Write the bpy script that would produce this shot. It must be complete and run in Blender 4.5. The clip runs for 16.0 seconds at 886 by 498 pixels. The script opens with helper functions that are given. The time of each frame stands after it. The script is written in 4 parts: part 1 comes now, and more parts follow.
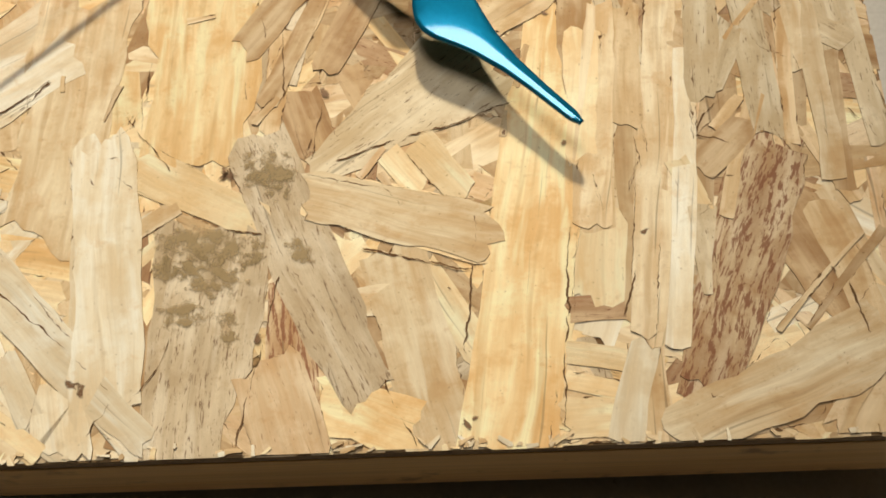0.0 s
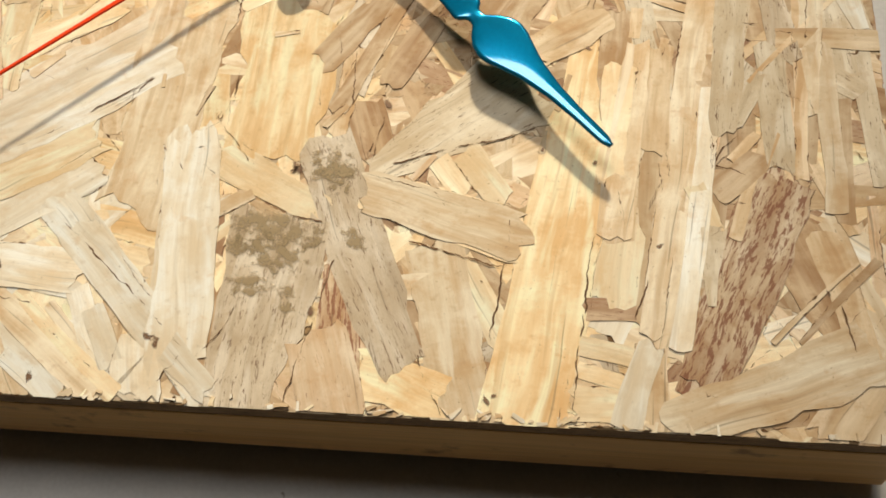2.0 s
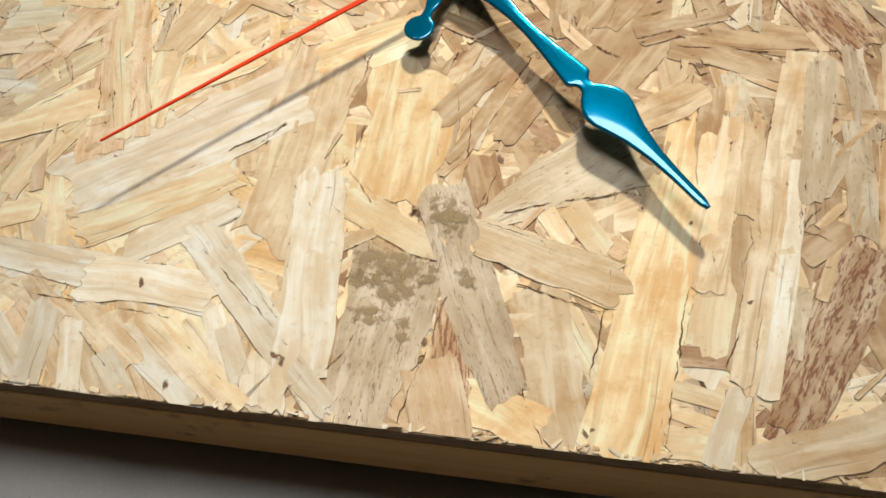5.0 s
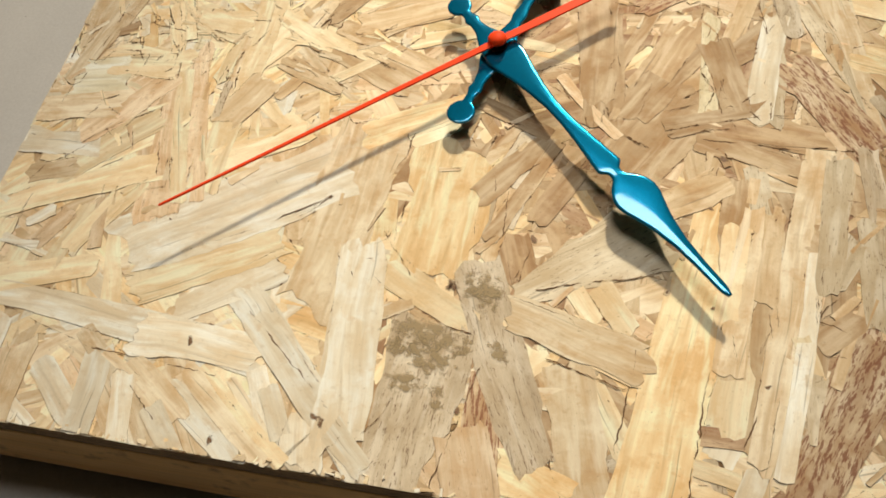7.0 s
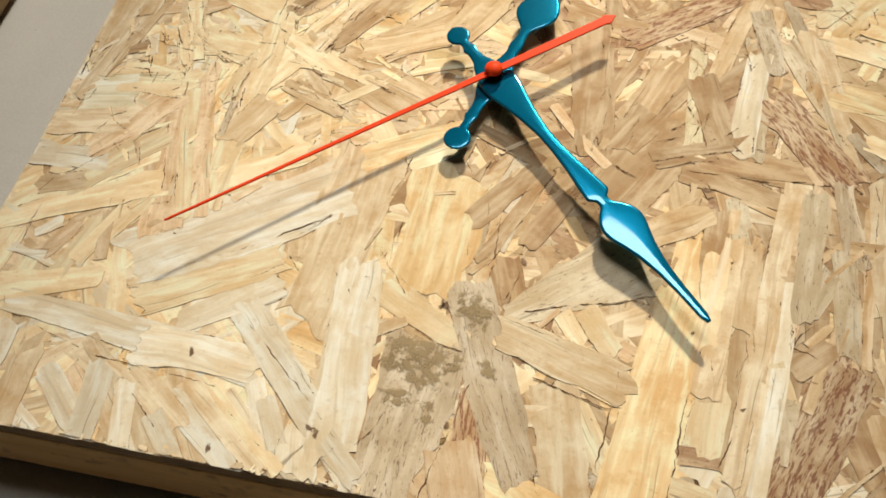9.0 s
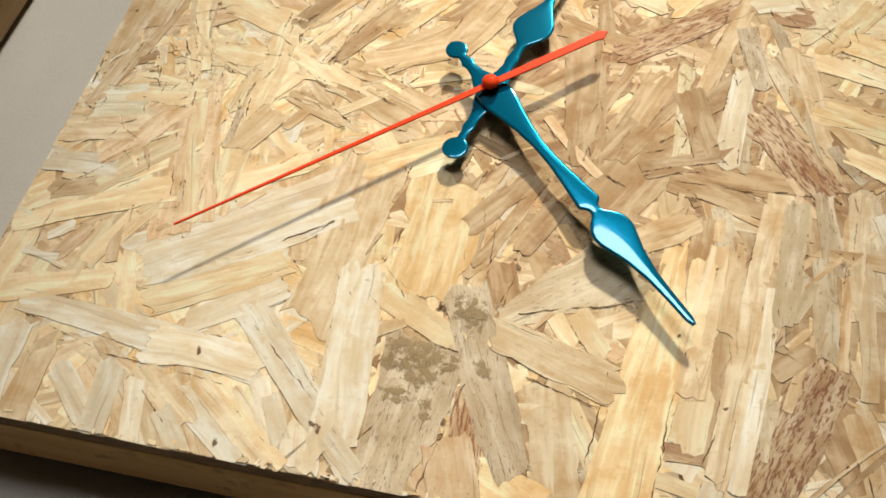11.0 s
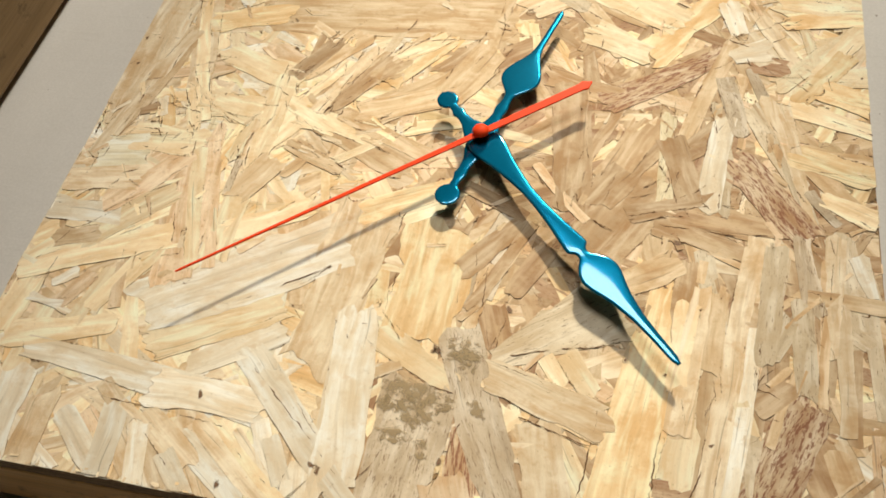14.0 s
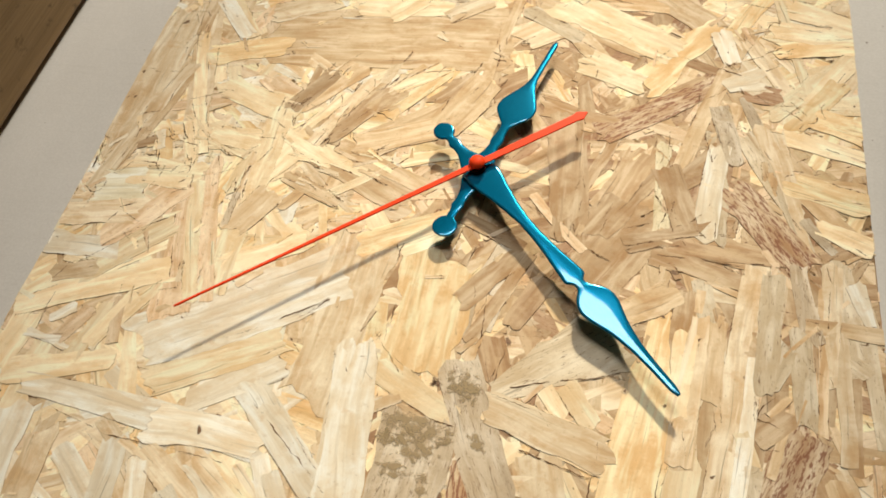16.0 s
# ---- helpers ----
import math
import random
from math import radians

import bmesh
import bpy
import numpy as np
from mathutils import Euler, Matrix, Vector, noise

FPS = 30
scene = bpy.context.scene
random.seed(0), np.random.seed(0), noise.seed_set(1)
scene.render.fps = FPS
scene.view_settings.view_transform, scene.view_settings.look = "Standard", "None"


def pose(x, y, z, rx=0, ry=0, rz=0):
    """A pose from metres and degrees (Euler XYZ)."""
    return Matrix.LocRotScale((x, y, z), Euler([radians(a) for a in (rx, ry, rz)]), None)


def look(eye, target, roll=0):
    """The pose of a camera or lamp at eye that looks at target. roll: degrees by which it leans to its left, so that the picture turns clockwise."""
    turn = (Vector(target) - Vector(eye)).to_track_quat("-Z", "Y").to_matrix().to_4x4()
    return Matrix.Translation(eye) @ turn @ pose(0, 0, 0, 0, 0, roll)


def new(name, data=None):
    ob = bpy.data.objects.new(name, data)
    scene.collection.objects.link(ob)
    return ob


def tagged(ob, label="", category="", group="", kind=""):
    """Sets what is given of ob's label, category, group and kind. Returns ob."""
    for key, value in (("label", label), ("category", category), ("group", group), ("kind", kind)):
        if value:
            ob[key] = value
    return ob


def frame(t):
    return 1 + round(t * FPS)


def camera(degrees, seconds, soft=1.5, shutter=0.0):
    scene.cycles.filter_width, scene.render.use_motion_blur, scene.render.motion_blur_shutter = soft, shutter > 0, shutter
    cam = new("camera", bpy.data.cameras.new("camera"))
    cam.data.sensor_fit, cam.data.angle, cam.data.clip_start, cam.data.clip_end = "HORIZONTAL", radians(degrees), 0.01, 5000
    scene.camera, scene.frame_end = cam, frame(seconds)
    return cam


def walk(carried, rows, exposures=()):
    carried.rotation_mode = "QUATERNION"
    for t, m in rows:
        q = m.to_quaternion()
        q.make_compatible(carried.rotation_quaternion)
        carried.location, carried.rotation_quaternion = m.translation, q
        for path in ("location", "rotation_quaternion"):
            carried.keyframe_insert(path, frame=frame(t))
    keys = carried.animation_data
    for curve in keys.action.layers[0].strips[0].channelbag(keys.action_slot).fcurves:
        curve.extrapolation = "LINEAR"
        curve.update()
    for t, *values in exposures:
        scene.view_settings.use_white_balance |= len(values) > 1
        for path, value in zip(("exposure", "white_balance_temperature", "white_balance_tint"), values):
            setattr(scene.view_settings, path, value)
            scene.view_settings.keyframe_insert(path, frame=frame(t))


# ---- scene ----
# ---- camera and walk ----
cam = camera(54.373, 16.0, soft=1.7)
ROWS = [
    (0.0, pose(0.06198, -0.16575, 0.16742, 19.028, 5.260, -1.365)),
    (0.5, pose(0.06599, -0.16908, 0.17416, 19.513, 5.667, 0.637)),
    (1.0, pose(0.06719, -0.17329, 0.17902, 20.585, 5.774, 2.499)),
    (1.5, pose(0.06745, -0.17752, 0.18291, 21.413, 6.073, 3.720)),
    (2.0, pose(0.06820, -0.18180, 0.18592, 22.017, 6.966, 4.611)),
    (2.5, pose(0.06564, -0.18621, 0.18925, 22.485, 7.153, 5.138)),
    (3.0, pose(0.06285, -0.19093, 0.19218, 23.134, 7.414, 5.837)),
    (3.5, pose(0.05935, -0.19391, 0.19481, 23.664, 7.472, 6.541)),
    (4.0, pose(0.05661, -0.19455, 0.19791, 24.285, 7.591, 7.400)),
    (4.5, pose(0.05485, -0.19420, 0.20124, 25.131, 7.669, 8.111)),
    (7.0, pose(0.04833, -0.19677, 0.22098, 30.035, 7.066, 11.361)),
    (7.5, pose(0.04795, -0.19755, 0.22467, 30.436, 6.767, 11.691)),
    (8.0, pose(0.04792, -0.19809, 0.22828, 30.627, 6.419, 11.959)),
    (8.5, pose(0.04867, -0.19923, 0.23019, 30.903, 6.154, 12.182)),
    (9.0, pose(0.04925, -0.19992, 0.23205, 30.924, 5.793, 12.313)),
    (11.5, pose(0.05146, -0.20835, 0.24458, 31.846, 5.286, 12.522)),
    (12.0, pose(0.05201, -0.20940, 0.24761, 32.249, 5.314, 12.441)),
    (12.5, pose(0.05224, -0.20980, 0.24958, 32.600, 5.259, 12.247)),
    (13.0, pose(0.05199, -0.20997, 0.25062, 32.982, 5.139, 12.063)),
    (13.5, pose(0.05143, -0.21003, 0.25121, 33.424, 5.041, 11.858)),
    (14.0, pose(0.05155, -0.20937, 0.25210, 33.719, 5.071, 11.748)),
    (14.5, pose(0.05077, -0.20893, 0.25273, 34.091, 4.990, 11.545)),
    (15.0, pose(0.05045, -0.20841, 0.25330, 34.426, 4.978, 11.419)),
    (15.5, pose(0.05020, -0.20774, 0.25424, 34.755, 5.024, 11.238)),
    (16.0, pose(0.05021, -0.20681, 0.25483, 35.047, 5.125, 11.072)),
]
EXPOSURES = [(0.0, -0.43, 6850, 11), (0.7, -0.37, 6600, 11), (1.5, -0.34, 6550, 12), (2.5, -0.34, 6200, 13), (3.5, -0.28, 5950, 13), (4.5, -0.30, 6000, 13), (7.0, -0.38, 6500, 11), (9.0, -0.36, 6500, 11), (11.5, -0.34, 6450, 11), (16.0, -0.30, 6450, 12)]
walk(cam, ROWS, EXPOSURES)

# ---- the two lamps of the room ----
# both hang out of view behind the clock: a warm lamp with a reflector, low and far, and a cooler round panel higher up
world = bpy.data.worlds.new("world")
scene.world = world
world.use_nodes = True
world.node_tree.nodes["Background"].inputs["Color"].default_value = (0.9, 0.95, 1.0, 1.0)
world.node_tree.nodes["Background"].inputs["Strength"].default_value = 0.006


def lamp(name, kind, at, energy, size, colour):
    ob = new(name, bpy.data.lights.new(name, kind))
    ob.data.energy, ob.data.color = energy, colour
    if kind != "AREA":
        ob.data.shadow_soft_size = size
    ob.location = at
    return ob


WARM_AT, COOL_AT = Vector((0.09, 1.15, 0.91)), Vector((0.02, 0.39, 1.11))
WARM, COOL = (1.0, 0.89, 0.65), (1.0, 0.985, 0.90)
lamp("warm_bulb", "POINT", WARM_AT, 56, 0.05, WARM)
panel = lamp("cool_panel", "AREA", COOL_AT, 8.2, 0.1, COOL)
panel.data.shape, panel.data.size = "DISK", 0.44
panel.matrix_world = look(COOL_AT, (0.0, -0.05, 0.0))
beam = lamp("warm_reflector", "SPOT", WARM_AT, 105, 0.05, WARM)
beam.data.spot_size, beam.data.spot_blend = radians(13.5), 1.0
beam.matrix_world = look(WARM_AT, (0.005, -0.035, 0.0))

CM = 0.01
HUB = Vector((0.0010, -0.0025, 0.0))
# the clock's face, in centimetres from the spindle
X0, X1, Y0, Y1 = -15.89, 14.11, -14.80, 15.20
TABLE_Z, FRAME_Z = -0.0342, -0.0282
rng = random.Random(7)


# ---- helpers of this scene ----
def mesh_object(name, bm, material, parent=None, label="", smooth=False):
    me = bpy.data.meshes.new(name)
    bm.normal_update()
    bm.to_mesh(me)
    bm.free()
    for m in material if isinstance(material, (list, tuple)) else [material]:
        me.materials.append(m)
    if smooth:
        for p in me.polygons:
            p.use_smooth = True
    ob = new(name, me)
    if parent is not None:
        ob.parent = parent
    if label:
        tagged(ob, label)
    return ob


def part(name, bm, material, parent, label="", smooth=False):
    return mesh_object(name, bm, material, parent, label, smooth)


def box(x0, x1, y0, y1, z0, z1, bevel=0.0, cuts=0):
    bm = bmesh.new()
    bmesh.ops.create_cube(bm, size=1.0)
    for v in bm.verts:
        v.co = Vector((x0 + (v.co.x + 0.5) * (x1 - x0), y0 + (v.co.y + 0.5) * (y1 - y0), z0 + (v.co.z + 0.5) * (z1 - z0)))
    if bevel:
        bmesh.ops.bevel(bm, geom=bm.edges[:], offset=bevel, segments=2, affect="EDGES", profile=0.6)
    return bm


def lathe(profile, steps=32, at=(0, 0, 0)):
    """A turned body from (radius, height) pairs."""
    bm = bmesh.new()
    rings = []
    for r, h in profile:
        rings.append([bm.verts.new((at[0] + r * math.cos(2 * math.pi * k / steps), at[1] + r * math.sin(2 * math.pi * k / steps), at[2] + h)) for k in range(steps)])
    for a, b in zip(rings, rings[1:]):
        for k in range(steps):
            bm.faces.new((a[k], a[(k + 1) % steps], b[(k + 1) % steps], b[k]))
    bm.faces.new(rings[0][::-1])
    bm.faces.new(rings[-1])
    return bm


# ---- materials ----
class Nodes:
    def __init__(self, name):
        self.mat = bpy.data.materials.new(name)
        self.mat.use_nodes = True
        self.t = self.mat.node_tree
        self.b = self.t.nodes["Principled BSDF"]

    def add(self, kind, **values):
        n = self.t.nodes.new(kind)
        for k, v in values.items():
            if k in n.inputs:
                n.inputs[k].default_value = v
        return n

    def link(self, a, b):
        self.t.links.new(a, b)

    def noise(self, vector, scale, detail=3.0, rough=0.55):
        n = self.add("ShaderNodeTexNoise", Scale=scale, Detail=detail, Roughness=rough)
        if vector is not None:
            self.link(vector, n.inputs["Vector"])
        return n.outputs["Fac"]

    def stretch(self, vector, scale):
        n = self.t.nodes.new("ShaderNodeVectorMath")
        n.operation = "MULTIPLY"
        self.link(vector, n.inputs[0])
        n.inputs[1].default_value = scale
        return n.outputs[0]

    def span(self, value, lo, hi, out_lo=0.0, out_hi=1.0):
        n = self.t.nodes.new("ShaderNodeMapRange")
        self.link(value, n.inputs["Value"])
        for k, v in zip(("From Min", "From Max", "To Min", "To Max"), (lo, hi, out_lo, out_hi)):
            n.inputs[k].default_value = v
        return n.outputs["Result"]

    def mix(self, fac, a, b, blend="MIX"):
        n = self.t.nodes.new("ShaderNodeMix")
        n.data_type, n.blend_type = "RGBA", blend
        for sock, v in ((n.inputs[0], fac), (n.inputs[6], a), (n.inputs[7], b)):
            if isinstance(v, bpy.types.NodeSocket):
                self.link(v, sock)
            elif isinstance(v, (int, float)):
                sock.default_value = v
            else:
                sock.default_value = (*v, 1.0)
        return n.outputs[2]

    def bump(self, height, strength, distance):
        n = self.add("ShaderNodeBump", Strength=strength, Distance=distance)
        self.link(height, n.inputs["Height"])
        self.link(n.outputs["Normal"], self.b.inputs["Normal"])

    def done(self, colour, rough=0.5, metal=0.0, spec=0.4):
        if isinstance(colour, bpy.types.NodeSocket):
            self.link(colour, self.b.inputs["Base Color"])
        else:
            self.b.inputs["Base Color"].default_value = (*colour, 1)
        if isinstance(rough, bpy.types.NodeSocket):
            self.link(rough, self.b.inputs["Roughness"])
        else:
            self.b.inputs["Roughness"].default_value = rough
        self.b.inputs["Metallic"].default_value = metal
        self.b.inputs["Specular IOR Level"].default_value = spec
        return self.mat


def shade(c, k):
    return tuple(v * k for v in c)


def flake_wood(name, main, second, speck=(0.16, 0.09, 0.05), specks=0.71, wave=0.55, rough=0.5, dash_size=(330, 2300, 1.7), tint=(0.86, 0.72, 0.55)):
    """Wood of one shaving: the grain runs along it, and no two shavings are alike."""
    n = Nodes(name)
    att = n.t.nodes.new("ShaderNodeAttribute")
    att.attribute_name = "grain"
    sep = n.t.nodes.new("ShaderNodeSeparateXYZ")
    n.link(att.outputs["Vector"], sep.inputs[0])
    sway = n.add("ShaderNodeTexNoise", Scale=1.0, Detail=2.0)
    n.link(n.stretch(att.outputs["Vector"], (26, 60, 1.0)), sway.inputs["Vector"])
    bent = n.t.nodes.new("ShaderNodeVectorMath")
    bent.operation = "ADD"
    n.link(att.outputs["Vector"], bent.inputs[0])
    n.link(n.stretch(sway.outputs["Color"], (0.0, 0.0065, 0.0)), bent.inputs[1])
    g = bent.outputs[0]
    broad = n.noise(n.stretch(g, (34, 150, 1)), 1.0, 3, 0.5)
    fibre = n.noise(n.stretch(g, (70, 2600, 1)), 1.0, 3, 0.65)
    fine = n.noise(n.stretch(g, (420, 5200, 1)), 1.0, 2, 0.5)
    dash = n.noise(n.stretch(g, dash_size), 1.0, 4.0, 0.68)
    cloud = n.noise(n.stretch(g, (40, 260, 3.1)), 1.0, 3, 0.5)
    geo = n.t.nodes.new("ShaderNodeNewGeometry")
    pos = geo.outputs["Position"]
    patch = n.noise(n.stretch(pos, (48, 62, 1)), 1.0, 5, 0.66)
    spots = n.noise(n.stretch(pos, (330, 330, 1)), 1.0, 4, 0.6)
    split = n.noise(n.stretch(g, (26, 1150, 2.3)), 1.0, 1.0, 0.4)
    streak = n.noise(n.stretch(g, (55, 320, 1.3)), 1.0, 2, 0.45)
    band = n.noise(n.stretch(g, (24, 420, 2.7)), 1.0, 2, 0.5)
    pale = tuple(min(0.86, a * b + 0.03) for a, b in zip(main, (1.10, 1.16, 1.26)))
    warm = tuple(a * b for a, b in zip(second, tint))
    colour = n.mix(n.span(broad, 0.5 - wave / 4.0, 0.5 + wave / 4.0), main, second)
    colour = n.mix(n.span(cloud, 0.50, 0.68, 0.0, 0.62), colour, warm)
    colour = n.mix(n.span(patch, 0.52, 0.63, 0.0, 0.70), colour, warm)
    colour = n.mix(n.span(patch, 0.32, 0.47, 0.75, 0.0), colour, pale)
    colour = n.mix(n.span(streak, 0.53, 0.66, 0.0, 0.62), colour, pale)
    colour = n.mix(n.span(streak, 0.33, 0.46, 0.34, 0.0), colour, warm)
    colour = n.mix(n.span(band, 0.58, 0.70, 0.0, 0.40), colour, shade(warm, 0.80))
    resin = n.noise(n.stretch(pos, (130, 160, 1)), 1.0, 5, 0.7)
    colour = n.mix(n.span(resin, 0.57, 0.68, 0.0, 0.45), colour, tuple(a * b for a, b in zip(warm, (1.0, 0.92, 0.84))))
    colour = n.mix(n.span(spots, 0.60, 0.72, 0.0, 0.32), colour, shade(warm, 0.72))
    pits = n.noise(n.stretch(pos, (1150, 1150, 1)), 1.0, 2, 0.5)
    colour = n.mix(n.span(pits, 0.69, 0.75, 0.0, 0.60), colour, shade(warm, 0.48))
    colour = n.mix(n.span(fibre, 0.30, 0.60, 0.09, 0.0), colour, shade(second, 0.48))
    colour = n.mix(n.span(fine, 0.36, 0.62, 0.06, 0.0), colour, shade(second, 0.5))
    colour = n.mix(n.span(split, 0.71, 0.76, 0.0, 0.50), colour, shade(second, 0.30))
    colour = n.mix(n.span(dash, specks, specks + 0.05, 0.0, 0.85), colour, speck)
    white = n.t.nodes.new("ShaderNodeTexWhiteNoise")
    white.noise_dimensions = "1D"
    n.link(sep.outputs[2], white.inputs["W"])
    tone = n.t.nodes.new("ShaderNodeHueSaturation")
    tone.inputs["Saturation"].default_value = 0.98
    n.link(n.span(white.outputs["Value"], 0, 1, 0.88, 1.12), tone.inputs["Value"])
    hue = n.t.nodes.new("ShaderNodeTexWhiteNoise")
    hue.noise_dimensions = "1D"
    n.link(n.span(sep.outputs[2], 0, 1, 50, 51.7), hue.inputs["W"])
    n.link(n.span(hue.outputs["Value"], 0, 1, 0.497, 0.516), tone.inputs["Hue"])
    n.link(colour, tone.inputs["Color"])
    n.bump(n.mix(0.4, n.mix(0.75, fibre, streak), n.mix(0.6, split, patch)), 0.45, 0.0006)
    return n.done(tone.outputs["Color"], n.span(fibre, 0.2, 0.8, rough + 0.08, rough + 0.28), 0.0, 0.16)


M = {
    "pale": flake_wood("pale_shaving", (0.76, 0.64, 0.46), (0.65, 0.5, 0.325)),
    "white": flake_wood("whitish_shaving", (0.82, 0.75, 0.62), (0.70, 0.61, 0.47), tint=(0.95, 0.86, 0.74)),
    "cream": flake_wood("cream_shaving", (0.85, 0.715, 0.50), (0.76, 0.60, 0.385), specks=0.76, tint=(0.93, 0.83, 0.69)),
    "honey": flake_wood("honey_shaving", (0.87, 0.72, 0.46), (0.75, 0.53, 0.285), specks=0.76, wave=0.45, tint=(0.90, 0.77, 0.60)),
    "tan": flake_wood("tan_shaving", (0.68, 0.53, 0.345), (0.55, 0.39, 0.225)),
    "dun": flake_wood("dun_shaving", (0.555, 0.415, 0.262), (0.42, 0.285, 0.16), specks=0.69),
    "grey": flake_wood("weathered_shaving", (0.63, 0.525, 0.39), (0.46, 0.365, 0.255), tint=(0.93, 0.88, 0.80), specks=0.59),
    "greyspeck": flake_wood("specked_grey_shaving", (0.66, 0.56, 0.41), (0.54, 0.435, 0.30), tint=(0.93, 0.88, 0.80), specks=0.61),
    "greydark": flake_wood("grey_brown_shaving", (0.60, 0.50, 0.375), (0.48, 0.385, 0.275), tint=(0.93, 0.88, 0.80), specks=0.59),
    "brown": flake_wood("brown_shaving", (0.5, 0.35, 0.2), (0.35, 0.215, 0.115), specks=0.66),
    "rust": flake_wood("rusty_shaving", (0.50, 0.35, 0.21), (0.33, 0.19, 0.11), speck=(0.16, 0.06, 0.035), specks=0.60, dash_size=(260, 1500, 1.7)),
    "rustpale": flake_wood("pale_shaving_with_red_grain", (0.76, 0.60, 0.415), (0.64, 0.465, 0.295), speck=(0.27, 0.12, 0.065), specks=0.63, tint=(0.93, 0.79, 0.64)),
    "mottle": flake_wood("red_mottled_shaving", (0.62, 0.48, 0.32), (0.44, 0.29, 0.175), speck=(0.22, 0.085, 0.045), specks=0.505, wave=0.5, dash_size=(260, 1300, 1.7)),
}


# brown for a shaving's side faces, darker than most tops
def edge_material():
    n = Nodes("brown_shaving_edge")
    geo = n.t.nodes.new("ShaderNodeNewGeometry")
    f = n.noise(n.stretch(geo.outputs["Position"], (300, 300, 4000)), 1.0, 3)
    return n.done(n.mix(f, (0.46, 0.31, 0.165), (0.24, 0.145, 0.07)), 0.7, 0, 0.2)


def stain_material(name, a, b, lo, hi, most, scale):
    """A stain soaked into the wood: patchy, and thinner towards its rim."""
    n = Nodes(name)
    geo = n.t.nodes.new("ShaderNodeNewGeometry")
    f = n.noise(n.stretch(geo.outputs["Position"], (scale,) * 3), 1.0, 6, 0.68)
    f2 = n.noise(n.stretch(geo.outputs["Position"], (scale * 3,) * 3), 1.0, 3, 0.6)
    att = n.t.nodes.new("ShaderNodeAttribute")
    att.attribute_name = "rim"
    thin = n.t.nodes.new("ShaderNodeMath")
    thin.operation = "SUBTRACT"
    n.link(f, thin.inputs[0])
    n.link(n.span(att.outputs["Fac"], 0.35, 1.0, 0.0, 0.32), thin.inputs[1])
    n.link(n.span(thin.outputs[0], lo, hi, 0.0, most), n.b.inputs["Alpha"])
    return n.done(n.mix(f2, a, b), 0.6, 0, 0.3)


def core_material():
    """The cut edge of the board: thin layers of shavings seen end on."""
    n = Nodes("board_cut_edge")
    geo = n.t.nodes.new("ShaderNodeNewGeometry")
    p = geo.outputs["Position"]
    layers = n.noise(n.stretch(p, (90, 90, 1500)), 1.0, 4, 0.65)
    pits = n.noise(n.stretch(p, (420, 420, 1900)), 1.0, 3, 0.6)
    c = n.mix(n.span(layers, 0.32, 0.66), (0.15, 0.085, 0.038), (0.36, 0.23, 0.11))
    c = n.mix(n.span(pits, 0.56, 0.64, 0, 0.85), c, (0.05, 0.03, 0.015))
    n.bump(layers, 0.6, 0.0008)
    return n.done(c, 0.75, 0, 0.2)


def timber_material(name, a, b, along=0):
    n = Nodes(name)
    geo = n.t.nodes.new("ShaderNodeNewGeometry")
    p = geo.outputs["Position"]
    s, s2 = [900, 900, 900], [160, 160, 160]
    s[along], s2[along] = 22, 14
    grain = n.noise(n.stretch(p, s), 1.0, 4, 0.6)
    waves = n.noise(n.stretch(p, s2), 1.0, 3, 0.55)
    spots = n.noise(n.stretch(p, (90, 90, 130)), 1.0, 3, 0.6)
    c = n.mix(n.span(waves, 0.3, 0.7), a, b)
    c = n.mix(n.span(grain, 0.35, 0.65, 0.3, 0), c, shade(b, 0.45))
    c = n.mix(n.span(spots, 0.60, 0.72, 0, 0.7), c, shade(b, 0.35))
    n.bump(grain, 0.3, 0.0005)
    return n.done(c, 0.6, 0, 0.3)


def table_material():
    n = Nodes("pale_grey_tabletop")
    geo = n.t.nodes.new("ShaderNodeNewGeometry")
    p = geo.outputs["Position"]
    cloud = n.noise(n.stretch(p, (14, 9, 9)), 1.0, 5, 0.6)
    grit = n.noise(n.stretch(p, (900, 900, 900)), 1.0, 2, 0.5)
    rub = n.noise(n.stretch(p, (25, 420, 25)), 1.0, 3, 0.6)
    spot = n.noise(n.stretch(p, (260, 260, 260)), 1.0, 2, 0.5)
    c = n.mix(n.span(cloud, 0.3, 0.7), (0.53, 0.51, 0.49), (0.61, 0.59, 0.57))
    c = n.mix(n.span(rub, 0.55, 0.8, 0, 0.18), c, (0.36, 0.335, 0.31))
    c = n.mix(n.span(grit, 0.35, 0.7, 0.15, 0), c, (0.30, 0.28, 0.26))
    c = n.mix(n.span(spot, 0.74, 0.78, 0, 0.7), c, (0.16, 0.12, 0.09))
    n.bump(grit, 0.15, 0.0003)
    return n.done(c, 0.55, 0, 0.35)


def paint_metal():
    n = Nodes("blue_lacquered_metal")
    tc = n.t.nodes.new("ShaderNodeTexCoord")
    f = n.noise(n.stretch(tc.outputs["Object"], (900, 900, 900)), 1.0, 3, 0.6)
    c = n.mix(n.span(f, 0.3, 0.7), (0.0005, 0.125, 0.245), (0.001, 0.14, 0.27))
    n.bump(f, 0.05, 0.0002)
    n.b.inputs["Coat Weight"].default_value = 0.9
    n.b.inputs["Coat Roughness"].default_value = 0.045
    n.b.inputs["Coat IOR"].default_value = 1.5
    return n.done(c, n.span(f, 0.2, 0.8, 0.15, 0.20), 0.5, 0.0)


